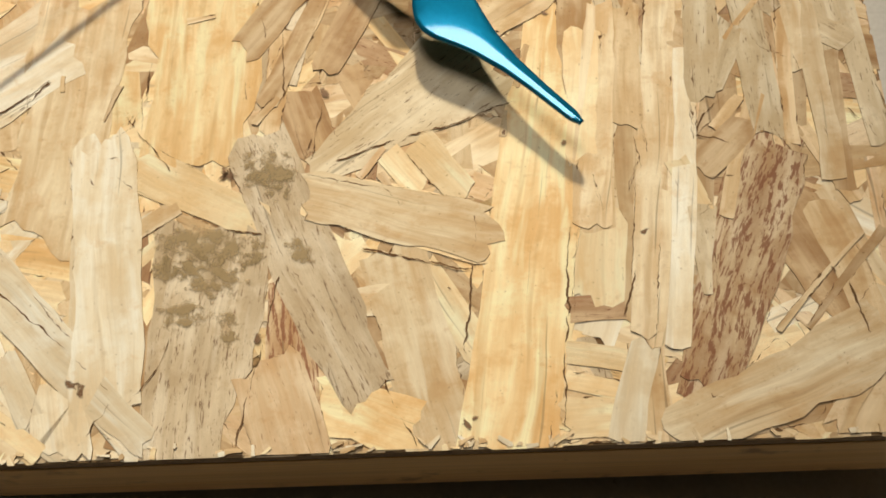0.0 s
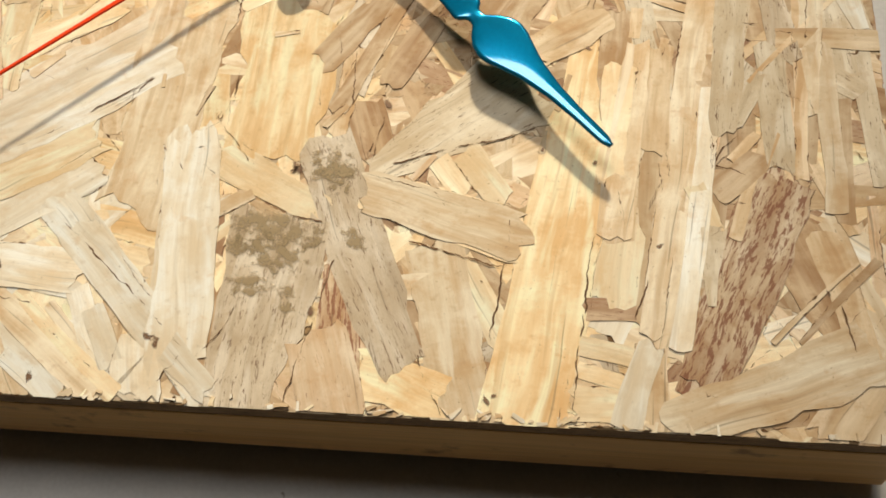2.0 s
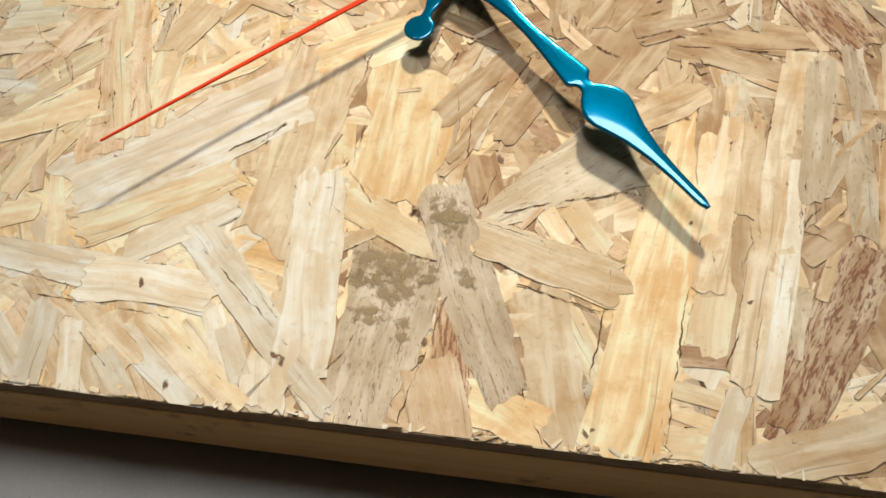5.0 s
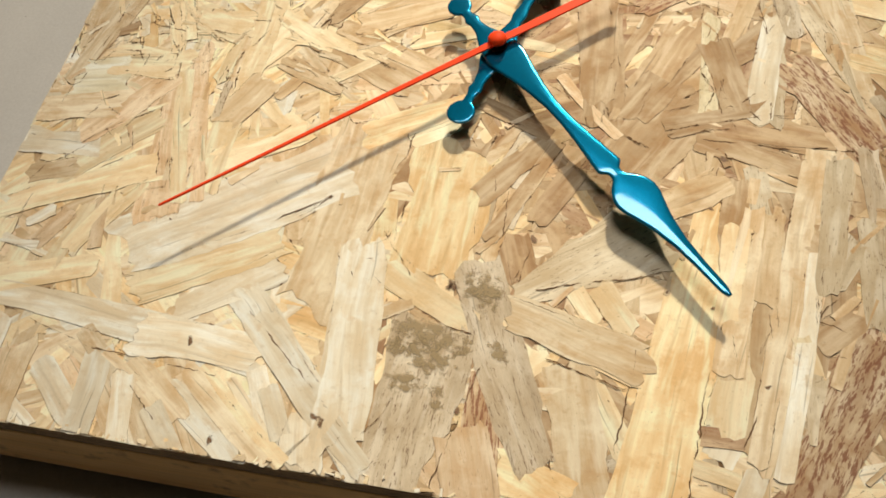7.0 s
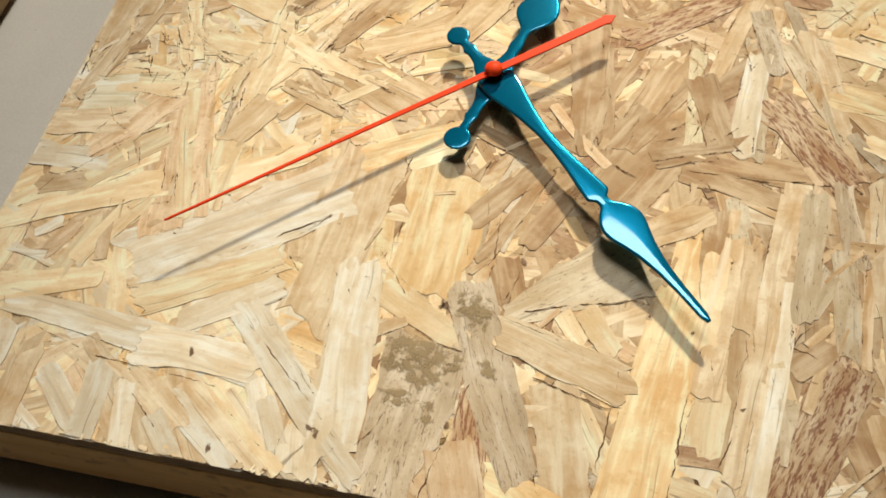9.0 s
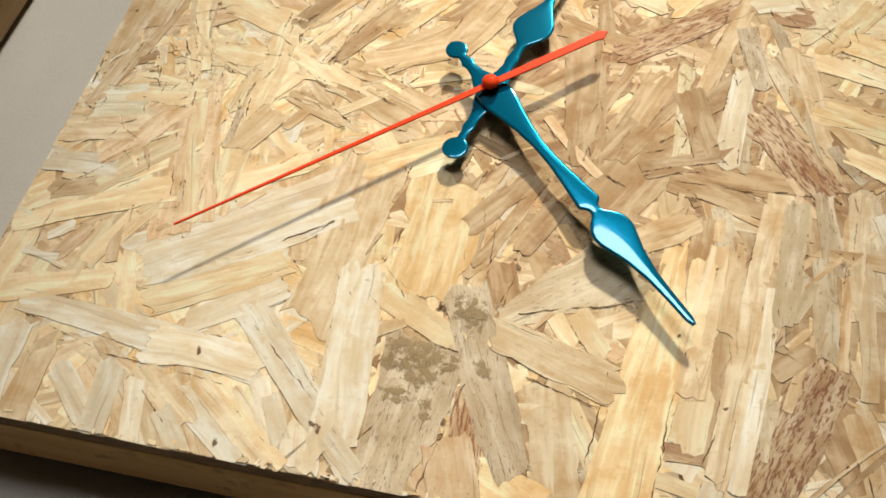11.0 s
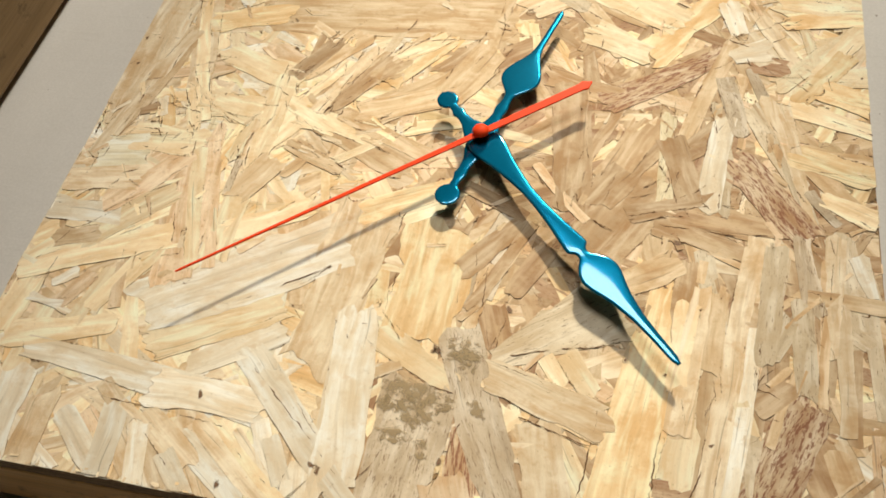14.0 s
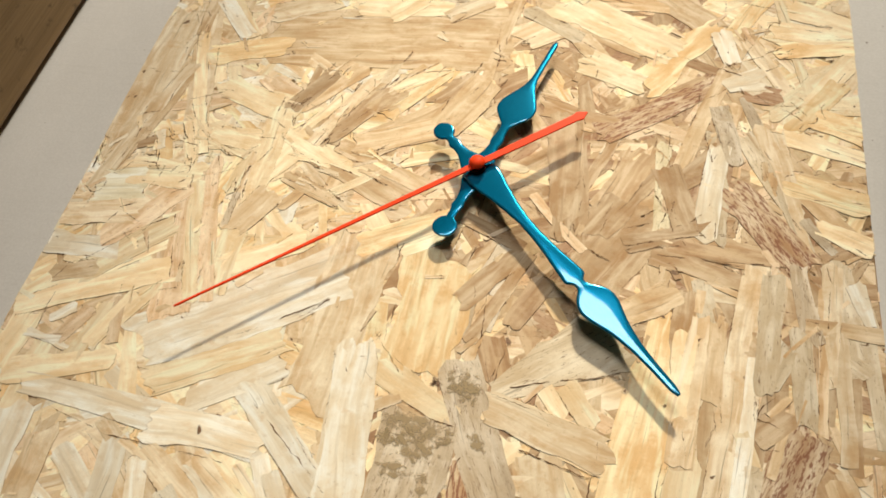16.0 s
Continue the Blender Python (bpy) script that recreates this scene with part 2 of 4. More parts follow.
def red_plastic():
    n = Nodes("orange_red_lacquer")
    tc = n.t.nodes.new("ShaderNodeTexCoord")
    f = n.noise(n.stretch(tc.outputs["Object"], (700, 700, 700)), 1.0, 3, 0.6)
    return n.done(n.mix(f, (0.74, 0.050, 0.010), (0.80, 0.066, 0.015)), n.span(f, 0, 1, 0.40, 0.50), 0.0, 0.06)


def plain(name, a, b, scale=40, rough=0.8, metal=0.0):
    n = Nodes(name)
    geo = n.t.nodes.new("ShaderNodeNewGeometry")
    f = n.noise(n.stretch(geo.outputs["Position"], (scale,) * 3), 1.0, 4, 0.6)
    n.bump(f, 0.1, 0.001)
    return n.done(n.mix(f, a, b), rough, metal, 0.3)


EDGE, CORE = edge_material(), core_material()
MUD = stain_material("dried_mud_stain", (0.29, 0.21, 0.11), (0.39, 0.29, 0.16), 0.40, 0.54, 0.80, 300)
KNOT = stain_material("dark_knot", (0.13, 0.065, 0.035), (0.25, 0.145, 0.08), 0.26, 0.46, 0.85, 700)
RAIL = timber_material("pale_pine_rail", (0.78, 0.48, 0.185), (0.66, 0.37, 0.12), 0)
RAIL_Y = timber_material("pale_pine_side_rail", (0.62, 0.43, 0.22), (0.52, 0.34, 0.16), 1)
CRATE = timber_material("brown_stained_wood", (0.34, 0.22, 0.10), (0.25, 0.155, 0.068), 1)
TABLE = table_material()
BLUE, RED = paint_metal(), red_plastic()
DARK = plain("black_metal", (0.02, 0.02, 0.02), (0.035, 0.033, 0.03), 300, 0.45, 0.6)
# dark brown painted for the shade in gaps, and for the ring mark
DARK_LINE = plain("dark_line", (0.065, 0.032, 0.014), (0.19, 0.10, 0.045), 900, 0.9)
# wall and ceiling tones set dark so that little light bounces back
WALL = plain("low_bounce_wall", (0.055, 0.043, 0.03), (0.075, 0.06, 0.042), 6)
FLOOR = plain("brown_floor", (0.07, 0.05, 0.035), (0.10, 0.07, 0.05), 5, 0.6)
CEILING = plain("low_bounce_ceiling", (0.11, 0.099, 0.083), (0.13, 0.117, 0.098), 5)

# ---- the added room shell, out of view, and the table ----
# walls and ceiling are added, never in view, to limit the fill light
RX, RY0, RY1, RZ0, RZ1 = 2.0, -2.2, 1.35, -0.78, 2.1
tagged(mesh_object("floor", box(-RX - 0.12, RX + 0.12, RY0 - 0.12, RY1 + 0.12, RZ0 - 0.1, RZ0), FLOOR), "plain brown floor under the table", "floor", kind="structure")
tagged(mesh_object("ceiling", box(-RX - 0.12, RX + 0.12, RY0 - 0.12, RY1 + 0.12, RZ1, RZ1 + 0.1), CEILING), "added unseen ceiling, dark to keep bounced light low", "ceiling", kind="structure")
tagged(mesh_object("wall_west", box(-RX - 0.12, -RX, RY0, RY1, RZ0, RZ1), WALL), "added unseen wall, dark to keep bounced light low", "wall", kind="structure")
tagged(mesh_object("wall_east", box(RX, RX + 0.12, RY0, RY1, RZ0, RZ1), WALL), "added unseen wall, dark to keep bounced light low", "wall", kind="structure")
tagged(mesh_object("wall_south", box(-RX - 0.12, RX + 0.12, RY0 - 0.12, RY0, RZ0, RZ1), WALL), "added unseen wall, dark to keep bounced light low", "wall", kind="structure")
tagged(mesh_object("wall_north", box(-RX - 0.12, RX + 0.12, RY1, RY1 + 0.12, RZ0, RZ1), WALL), "added unseen wall, dark to keep bounced light low", "wall", kind="structure")

table = tagged(new("table"), "pale grey worn tabletop under the clock", "table")
part("tabletop", box(-0.9, 0.9, -0.75, 0.8, TABLE_Z - 0.03, TABLE_Z, 0.003), TABLE, table)
for x in (-0.82, 0.82):
    for y in (-0.67, 0.72):
        part("leg", box(x - 0.03, x + 0.03, y - 0.03, y + 0.03, RZ0, TABLE_Z - 0.03, 0.003), CRATE, table)

# ---- the brown wooden box beside the clock ----
crate = tagged(new("wooden_box"), "brown wooden box standing on the grey table", "box")
CX = -0.2385
part("side_panel", box(CX - 0.012, CX, -0.16, 0.42, TABLE_Z + 0.0040, 0.075, 0.0012), CRATE, crate)
part("side_panel", box(CX - 0.212, CX - 0.200, -0.16, 0.42, TABLE_Z + 0.0040, 0.075, 0.0012), CRATE, crate)
part("end_panel", box(CX - 0.200, CX - 0.012, -0.16, -0.148, TABLE_Z + 0.0040, 0.075, 0.0012), CRATE, crate)
part("end_panel", box(CX - 0.200, CX - 0.012, 0.408, 0.42, TABLE_Z + 0.0040, 0.075, 0.0012), CRATE, crate)
part("bottom_panel", box(CX - 0.205, CX - 0.007, -0.153, 0.413, TABLE_Z, TABLE_Z + 0.0040), CRATE, crate)

# ---- the clock: board on a pine frame ----
clock = tagged(new("wall_clock"), "square clock of pressed wood shavings with blue metal pointers", "clock")
board = part("face_board", box(X0 * CM, X1 * CM, Y0 * CM, Y1 * CM, -0.0090, -0.0004), CORE, clock, "board pressed from large pale wood shavings")
RB, RT = FRAME_Z, -0.00905
front = box(X0 * CM, X1 * CM, (Y0 - 0.03) * CM, (Y0 + 1.5) * CM, RB, RT, 0.0006)
for v in front.verts:
    if v.co.y < (Y0 + 0.5) * CM:
        v.co.y -= 0.0038 * (RT - v.co.z) / (RT - RB)
part("frame_rail", front, RAIL, clock, "pale pine rail under the board's edge")
part("frame_rail", box(X0 * CM, X1 * CM, (Y1 - 1.5) * CM, Y1 * CM, RB, RT, 0.0008), RAIL, clock)
part("frame_rail", box(X0 * CM, (X0 + 1.8) * CM, (Y0 + 1.51) * CM, (Y1 - 1.51) * CM, RB, RT, 0.0008), RAIL_Y, clock)
part("frame_rail", box((X1 - 1.8) * CM, X1 * CM, (Y0 + 1.51) * CM, (Y1 - 1.51) * CM, RB, RT, 0.0008), RAIL_Y, clock)

# added feet, out of view: they lift the frame so its table shadow lengthens
for x in (X0 + 3.2, X1 - 3.2):
    for y in (Y0 + 3.2, Y1 - 3.2):
        part("foot", box((x - 2.4) * CM, (x - 1.2) * CM, (y - 0.6) * CM, (y + 0.6) * CM, TABLE_Z, RT, 0.0005), DARK, clock, "added unseen foot that lifts the frame to lengthen its shadow")


# ---- pointers ----
def pointer_mesh(profile, thick, dome, disc=None, step=0.05):
    """A pressed metal pointer along +x: (distance, half width) pairs, a round counterweight, a domed section."""
    s0, s1 = profile[0][0], profile[-1][0]
    if disc:
        s0 = disc[0] - disc[1]
    count = int((s1 - s0) / step)
    ss = np.linspace(s0, s1, count + 1)
    ps, pw = zip(*profile)
    w = np.interp(ss, ps, pw)
    if disc:
        w = np.where(ss < disc[0], 0, w)
    w = np.convolve(np.pad(w, 2, mode="edge"), np.array([1, 2, 3, 2, 1]) / 9, mode="valid")
    if disc:
        w = np.maximum(w, np.sqrt(np.maximum(disc[1] ** 2 - (ss - disc[0]) ** 2, 0)))
    w = np.maximum(w, 0.012)
    bm = bmesh.new()
    # flat on top, with a rounded lip of constant width on both sides
    lip = ((0.0, -0.10), (0.06, 0.35), (0.22, 0.68), (0.45, 0.88), (0.72, 0.97), (1.0, 1.0))
    rows = []
    for s, h in zip(ss, w):
        b = min(0.13, 0.62 * h)
        half = [(-h + b * k, q) for k, q in lip] + [(-(h - b) * 0.5, 1.10)]
        cross = half + [(0.0, 1.14)] + [(-y, q) for y, q in half[::-1]]
        top = [bm.verts.new((s * CM, y * CM, (thick + dome * q) * CM)) for y, q in cross]
        low = [bm.verts.new((s * CM, y * CM, 0.25 * dome * q * CM)) for y, q in cross[::-1]]
        rows.append(top + low)
    n = len(rows[0])
    for a, b in zip(rows, rows[1:]):
        for k in range(n):
            bm.faces.new((a[k], b[k], b[(k + 1) % n], a[(k + 1) % n]))
    bm.faces.new(rows[0])
    bm.faces.new(rows[-1][::-1])
    bmesh.ops.recalc_face_normals(bm, faces=bm.faces[:])
    return bm


def set_pointer(ob, angle, z):
    ob.matrix_world = Matrix.Translation(HUB + Vector((0, 0, z * CM))) @ Matrix.Rotation(radians(angle), 4, "Z")


HOUR = [(-2.35, .17), (-2.0, .15), (-1.75, .25), (-1.5, .18), (-1.0, .25), (-.5, .45), (0, .52), (.5, .45), (1.0, .27), (1.35, .19),
        (1.6, .25), (1.75, .25), (1.95, .20), (2.2, .17), (2.5, .20), (2.75, .40), (3.05, .66), (3.35, .78), (3.7, .76), (4.1, .58), (4.5, .36), (4.85, .22), (5.3, .14), (6.2, .12), (7.35, .13), (7.5, .05)]
MINUTE = [(-2.0, .17), (-1.78, .17), (-1.6, .27), (-1.4, .19), (-1.0, .24), (-.6, .42), (-.1, .58), (.35, .66), (.8, .60), (1.4, .45), (2.2, .30), (3.0, .21), (3.8, .21),
          (4.6, .27), (5.3, .35), (5.95, .42), (6.03, .40), (6.12, .20), (6.4, .20), (6.6, .42), (6.9, .63), (7.2, .70), (7.5, .66), (7.9, .52), (8.4, .36), (9.2, .22), (10, .16), (11.0, .13), (11.22, .05)]
SECOND = [(-4.85, .01), (-4.5, .26), (-4.42, .17), (-2.0, .16), (0, .13), (3, .09), (8, .055), (11.8, .035), (11.95, .02)]
hour = part("hour_pointer", pointer_mesh(HOUR, 0.035, 0.04, (-2.76, 0.46)), BLUE, clock, "blue lacquered spade pointer with round counterweight", True)
set_pointer(hour, 73.8, 0.58)
hour.matrix_world = hour.matrix_world @ Matrix.Rotation(radians(-0.4), 4, "Y")
minute = part("minute_pointer", pointer_mesh(MINUTE, 0.04, 0.052, (-2.38, 0.42)), BLUE, clock, "long blue lacquered spade pointer", True)
set_pointer(minute, -46.9, 0.72)
second = part("second_pointer", pointer_mesh(SECOND, 0.05, 0.01), RED, clock, "thin orange-red needle")
set_pointer(second, 219.5, 1.02)
second.matrix_world = second.matrix_world @ Matrix.Rotation(radians(-0.7), 4, "Y")
part("spindle", lathe([(0.0042, 0.0), (0.0042, 0.0045), (0.0030, 0.0046), (0.0030, 0.0090), (0.0018, 0.0091), (0.0018, 0.0103)], 24, HUB), DARK, clock, "dark metal spindle")
cap = part("cap", lathe([(0.0024, 0.0), (0.0030, 0.0004), (0.0031, 0.0011), (0.0028, 0.0018), (0.0021, 0.0024), (0.0010, 0.0027), (0.0002, 0.0028)], 32), RED, second, "round red cap", True)
cap.location = (0, 0, 0.0004)


# ---- the shavings of the board ----
def inside(poly, axis, limit, sign):
    out = []
    for a, b in zip(poly, poly[1:] + poly[:1]):
        da, db = sign * (limit - a[axis]), sign * (limit - b[axis])
        if da >= 0:
            out.append(a)
        if da * db < 0:
            f = da / (da - db)
            out.append((a[0] + f * (b[0] - a[0]), a[1] + f * (b[1] - a[1])))
    return out


def outline(x, y, length, w0, w1, angle, rough=1.0):
    """The ragged outline of a shaving: fairly clean long sides, torn ends."""
    n = max(4, min(15, int(length / 0.36)))
    up, low = [], []
    bow = rng.uniform(-0.02, 0.02) * length * rough
    wander = [rng.uniform(-0.05, 0.05), rng.uniform(-0.05, 0.05)]
    for k in range(n + 1):
        f = k / n
        half = (w0 + (w1 - w0) * f) / 2
        mid = bow * 4 * f * (1 - f)
        s = (f - 0.5) * length
        for i in (0, 1):
            wander[i] = 0.8 * wander[i] + rng.uniform(-0.06, 0.06) * rough
            if rng.random() < 0.11:
                wander[i] -= 0.16 * rough
        up.append((s, mid + half * (1 + wander[0])))
        low.append((s, mid - half * (1 + wander[1])))

    def torn(s, w, sign):
        pts = []
        teeth = max(3, min(9, int(w / 0.16)))
        slant = rng.uniform(-0.5, 0.5) * w * rough
        step = 0.0
        for k in range(1, teeth):
            f = k / teeth
            step = 0.35 * step + rng.uniform(-0.10, 0.24) * min(1.4, w) * rough
            pts.append((s + sign * (slant * (f - 0.5) + step), w / 2 - f * w))
        return pts
    right = torn(length / 2, w1, 1)
    left = torn(-length / 2, w0, -1)
    poly = up + right + low[::-1] + left[::-1]
    c, s = math.cos(radians(angle)), math.sin(radians(angle))
    poly = [(x + c * u - s * v, y + s * u + c * v) for u, v in poly]
    for axis, lim, sign in ((0, X1, 1), (0, X0, -1), (1, Y1, 1), (1, Y0, -1)):
        poly = inside(poly, axis, lim + sign * rng.uniform(-0.06, 0.03), sign)
    clean = []
    for p in poly:
        if not clean or abs(p[0] - clean[-1][0]) + abs(p[1] - clean[-1][1]) > 1e-4:
            clean.append(p)
    return clean


def flake_data(poly, x, y, angle, z, thick, tilt, seed):
    """Vertices, faces and grain of one shaving, in metres round its middle."""
    c, s = math.cos(radians(angle)), math.sin(radians(angle))
    local = [((px - x) * c + (py - y) * s, -(px - x) * s + (py - y) * c) for px, py in poly]
    n = len(local)
    verts, grain = [], []
    for level in (0.0, -thick):
        for u, v in local:
            verts.append((u * CM, v * CM, (z + level + tilt[0] * u + tilt[1] * v) * CM))
            grain.append((u * CM + seed * 3.7, v * CM + seed * 1.3, seed))
    faces = [tuple(range(n))]
    for k in range(n):
        faces.append((k, n + k, n + (k + 1) % n, (k + 1) % n))
    return verts, faces, grain


def flake_mesh(name, verts, faces, grain, slots, mats, seeds=None):
    me = bpy.data.meshes.new(name)
    me.from_pydata(verts, [], faces)
    me.attributes.new("grain", "FLOAT_VECTOR", "POINT").data.foreach_set("vector", np.array(grain, dtype=np.float32).ravel())
    for m in mats:
        me.materials.append(m)
    me.polygons.foreach_set("material_index", slots)
    me.update()
    return me


COUNT = [0]
GAP_SHADE = ([], [])
BORDERS = []


def crevice_shade(poly, z, chance):
    """Dark ribbons that paint gap shade along stretches of a shaving's border, collected for one joined mesh."""
    verts, faces = GAP_SHADE
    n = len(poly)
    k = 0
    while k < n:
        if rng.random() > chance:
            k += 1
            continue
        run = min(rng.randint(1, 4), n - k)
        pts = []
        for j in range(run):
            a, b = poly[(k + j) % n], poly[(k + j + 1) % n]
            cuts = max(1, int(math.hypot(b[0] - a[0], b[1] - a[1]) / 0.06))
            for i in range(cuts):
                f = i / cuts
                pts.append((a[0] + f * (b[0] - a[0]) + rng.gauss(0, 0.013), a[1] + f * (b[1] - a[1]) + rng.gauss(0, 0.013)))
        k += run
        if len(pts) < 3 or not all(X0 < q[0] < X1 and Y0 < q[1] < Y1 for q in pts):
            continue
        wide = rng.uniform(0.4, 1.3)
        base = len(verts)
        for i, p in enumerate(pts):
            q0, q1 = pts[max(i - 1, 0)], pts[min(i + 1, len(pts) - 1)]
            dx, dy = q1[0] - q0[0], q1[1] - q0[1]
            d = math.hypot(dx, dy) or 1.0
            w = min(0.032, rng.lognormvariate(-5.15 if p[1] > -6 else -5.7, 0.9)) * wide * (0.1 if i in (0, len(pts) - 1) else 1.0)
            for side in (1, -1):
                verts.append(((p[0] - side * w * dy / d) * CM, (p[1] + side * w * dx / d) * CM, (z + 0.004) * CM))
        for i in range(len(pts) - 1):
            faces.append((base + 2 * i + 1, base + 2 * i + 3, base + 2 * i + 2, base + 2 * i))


def strand(tone, x, y, length, w0, w1, angle, z=None, rough=1.0, name="shaving"):
    COUNT[0] += 1
    if z is None:
        z = 0.0015 + COUNT[0] * 0.00008
    mat = MUD if tone == "mud" else M[tone]
    if tone == "mud":
        return stain(x, y, length, (w0 + w1) / 2, angle, 0.0200 + (COUNT[0] % 16) * 0.00025)
    poly = outline(x, y, length + 0.15, w0, w1, angle, rough)
    if len(poly) < 4:
        return None
    tilt = (rng.uniform(-0.0006, 0.0006), rng.uniform(-0.0045, 0.0045))
    crevice_shade(poly, z, 0.06 if length > 2 else 0.09)
    BORDERS.extend((p, angle) for p in poly[::2])
    v, f, g = flake_data(poly, x, y, angle, z, 0.03, tilt, rng.uniform(0, 40))
    ob = new(name, flake_mesh(name, v, f, g, [0] + [1] * (len(f) - 1), [mat, EDGE]))
    ob.parent = board
    ob.matrix_local = Matrix.Translation((x * CM, y * CM, 0)) @ Matrix.Rotation(radians(angle), 4, "Z")
    return ob


def blob(x, y, length, width, angle, z, material, name, ragged=0.25, n=18):
    """A thin irregular patch that lies on the shavings; rim runs from 0 in its middle to 1 outside."""
    c, s = math.cos(radians(angle)), math.sin(radians(angle))
    verts, rim = [(x * CM, y * CM, z * CM)], [0.0]
    for k in range(n):
        a = 2 * math.pi * k / n
        r = 1 + rng.uniform(-ragged, ragged)
        u, v = r * length / 2 * math.cos(a), r * width / 2 * math.sin(a)
        verts.append(((x + c * u - s * v) * CM, (y + s * u + c * v) * CM, z * CM))
        rim.append(1.0)
    me = bpy.data.meshes.new(name)
    me.from_pydata(verts, [], [(0, 1 + k, 1 + (k + 1) % n) for k in range(n)])
    me.attributes.new("rim", "FLOAT", "POINT").data.foreach_set("value", rim)
    me.materials.append(material)
    ob = new(name, me)
    ob.parent = board
    return ob


def stain(x, y, length, width, angle, z):
    """A dried splash soaked into the face."""
    return blob(x, y, length * 1.55, width * 1.6, angle, z, MUD, "mud_stain", 0.2, 24)


def knot(x, y, r):
    blob(x, y, r * 2.5, r * 1.35, rng.uniform(20, 160), 0.0255, KNOT, "knot", 0.35, 12)


def crack_shade(xa, ya, xb, yb):
    """A thin jagged dark ribbon that paints a gap's shade between shavings, wider here and closing there."""
    length = math.hypot(xb - xa, yb - ya)
    n = max(6, int(length / 0.06))
    nx, ny = -(yb - ya) / length, (xb - xa) / length
    verts, faces = [], []
    off, open_ = 0.0, rng.uniform(0.2, 0.8)
    for k in range(n + 1):
        f = k / n
        off = 0.85 * off + rng.gauss(0, 0.014)
        open_ = min(1.0, max(0.0, 0.93 * open_ + rng.gauss(0.015, 0.2)))
        w = 0.022 * open_ ** 1.6 * (0.1 if k in (0, n) else 1)
        px, py = xa + (xb - xa) * f + nx * off, ya + (yb - ya) * f + ny * off
        for side in (1, -1):
            verts.append(((px + side * nx * w) * CM, (py + side * ny * w) * CM, 0.0225 * CM))
        if k:
            faces.append((2 * k - 1, 2 * k + 1, 2 * k, 2 * k - 2))
    me = bpy.data.meshes.new("crack_shade")
    me.from_pydata(verts, [], faces)
    me.materials.append(DARK_LINE)
    ob = new("crack_shade", me)
    ob.parent = board


def dark_ring(x, y, r):
    """A round screw mark, drawn as a thin dark ring on the face."""
    bm = bmesh.new()
    inner = [bm.verts.new(((x + (r - 0.022) * math.cos(k * math.pi / 10)) * CM, (y + (r - 0.022) * math.sin(k * math.pi / 10)) * CM, 0.024 * CM)) for k in range(20)]
    outer = [bm.verts.new(((x + r * math.cos(k * math.pi / 10)) * CM, (y + r * math.sin(k * math.pi / 10)) * CM, 0.022 * CM)) for k in range(20)]
    for k in range(20):
        bm.faces.new((inner[k], outer[k], outer[(k + 1) % 20], inner[(k + 1) % 20]))
    part("ring_mark", bm, DARK_LINE, board)


# the bed of small shavings that fills the board, one joined mesh
TONES = ["tan"] * 3 + ["dun"] * 3 + ["pale"] * 4 + ["cream"] * 4 + ["honey"] * 3 + ["brown"] * 2 + ["rust", "grey", "white", "rustpale", "rustpale"]
DARK_TONES = ["tan"] * 3 + ["dun"] * 4 + ["brown"] * 3 + ["rust"] * 3 + ["rustpale"] * 2 + ["pale", "honey"]
LIGHT_TONES = ["tan"] * 2 + ["pale"] * 4 + ["cream"] * 5 + ["honey"] * 3 + ["white"] * 2 + ["rustpale"]
TONE_NAMES = sorted(M)
verts, faces, grain, slots = [], [], [], []
for k in range(2600):
    x, y = rng.uniform(X0, X1), rng.uniform(Y0, Y1)
    length, width, angle = rng.uniform(1.2, 4.2), rng.uniform(0.3, 1.1), rng.uniform(0, 180)
    poly = outline(x, y, length, width, width * rng.uniform(0.6, 1.1), angle)
    if len(poly) < 4:
        continue
    crevice_shade(poly, -0.024 + 0.014 * k / 2600, 0.06)
    v, f, g = flake_data(poly, x, y, angle, -0.024 + 0.014 * k / 2600, 0.03, (rng.uniform(-0.0015, 0.0015), rng.uniform(-0.007, 0.007)), rng.uniform(0, 40))
    base = len(verts)
    c, s = math.cos(radians(angle)), math.sin(radians(angle))
    verts += [((x * CM + c * a - s * b), (y * CM + s * a + c * b), h) for a, b, h in v]
    grain += g
    faces += [tuple(i + base for i in q) for q in f]
    slots += [TONE_NAMES.index(rng.choice(LIGHT_TONES if x < -3 or (x > 9 and y > 3) else DARK_TONES if x > 0 and y > -8 else TONES))] + [len(TONE_NAMES)] * (len(f) - 1)
bed = new("shaving_bed", flake_mesh("shaving_bed", verts, faces, grain, slots, [M[k] for k in TONE_NAMES] + [EDGE]))
bed.parent = board
tagged(bed, "bed of small mixed wood shavings", kind="stuff")

# middling shavings, mostly over the far part of the face
for k in range(75):
    x, y = rng.uniform(X0, X1), rng.uniform(-8.0, Y1) if k % 4 else rng.uniform(Y0, Y1)
    strand(rng.choice(LIGHT_TONES if x < -3 or (x > 9 and y > 3) else DARK_TONES if x > 0 and y > -8 else TONES), x, y, rng.uniform(1.5, 4.5), rng.uniform(0.3, 0.9), rng.uniform(0.25, 0.9), rng.gauss(20, 55), z=-0.009 + 0.010 * k / 75)
COUNT[0] = 0

# the large shavings that can be told apart: tone, place, length, the widths at both ends, direction
strand('brown', 12.25, -11.19, 1.98, 1.41, 1.36, -66)
strand('tan', 8.52, -7.74, 3.66, 1.35, 1.27, -93)
strand('dun', 5.47, -2.81, 3.89, 2.22, 2.32, 63)
strand('tan', -5.18, 7.44, 9.96, 3.91, 3.76, 3)
strand('pale', -3.80, -6.61, 6.40, 2.77, 2.19, -94)
strand('grey', -0.29, -12.46, 4.53, 2.51, 1.96, -94)
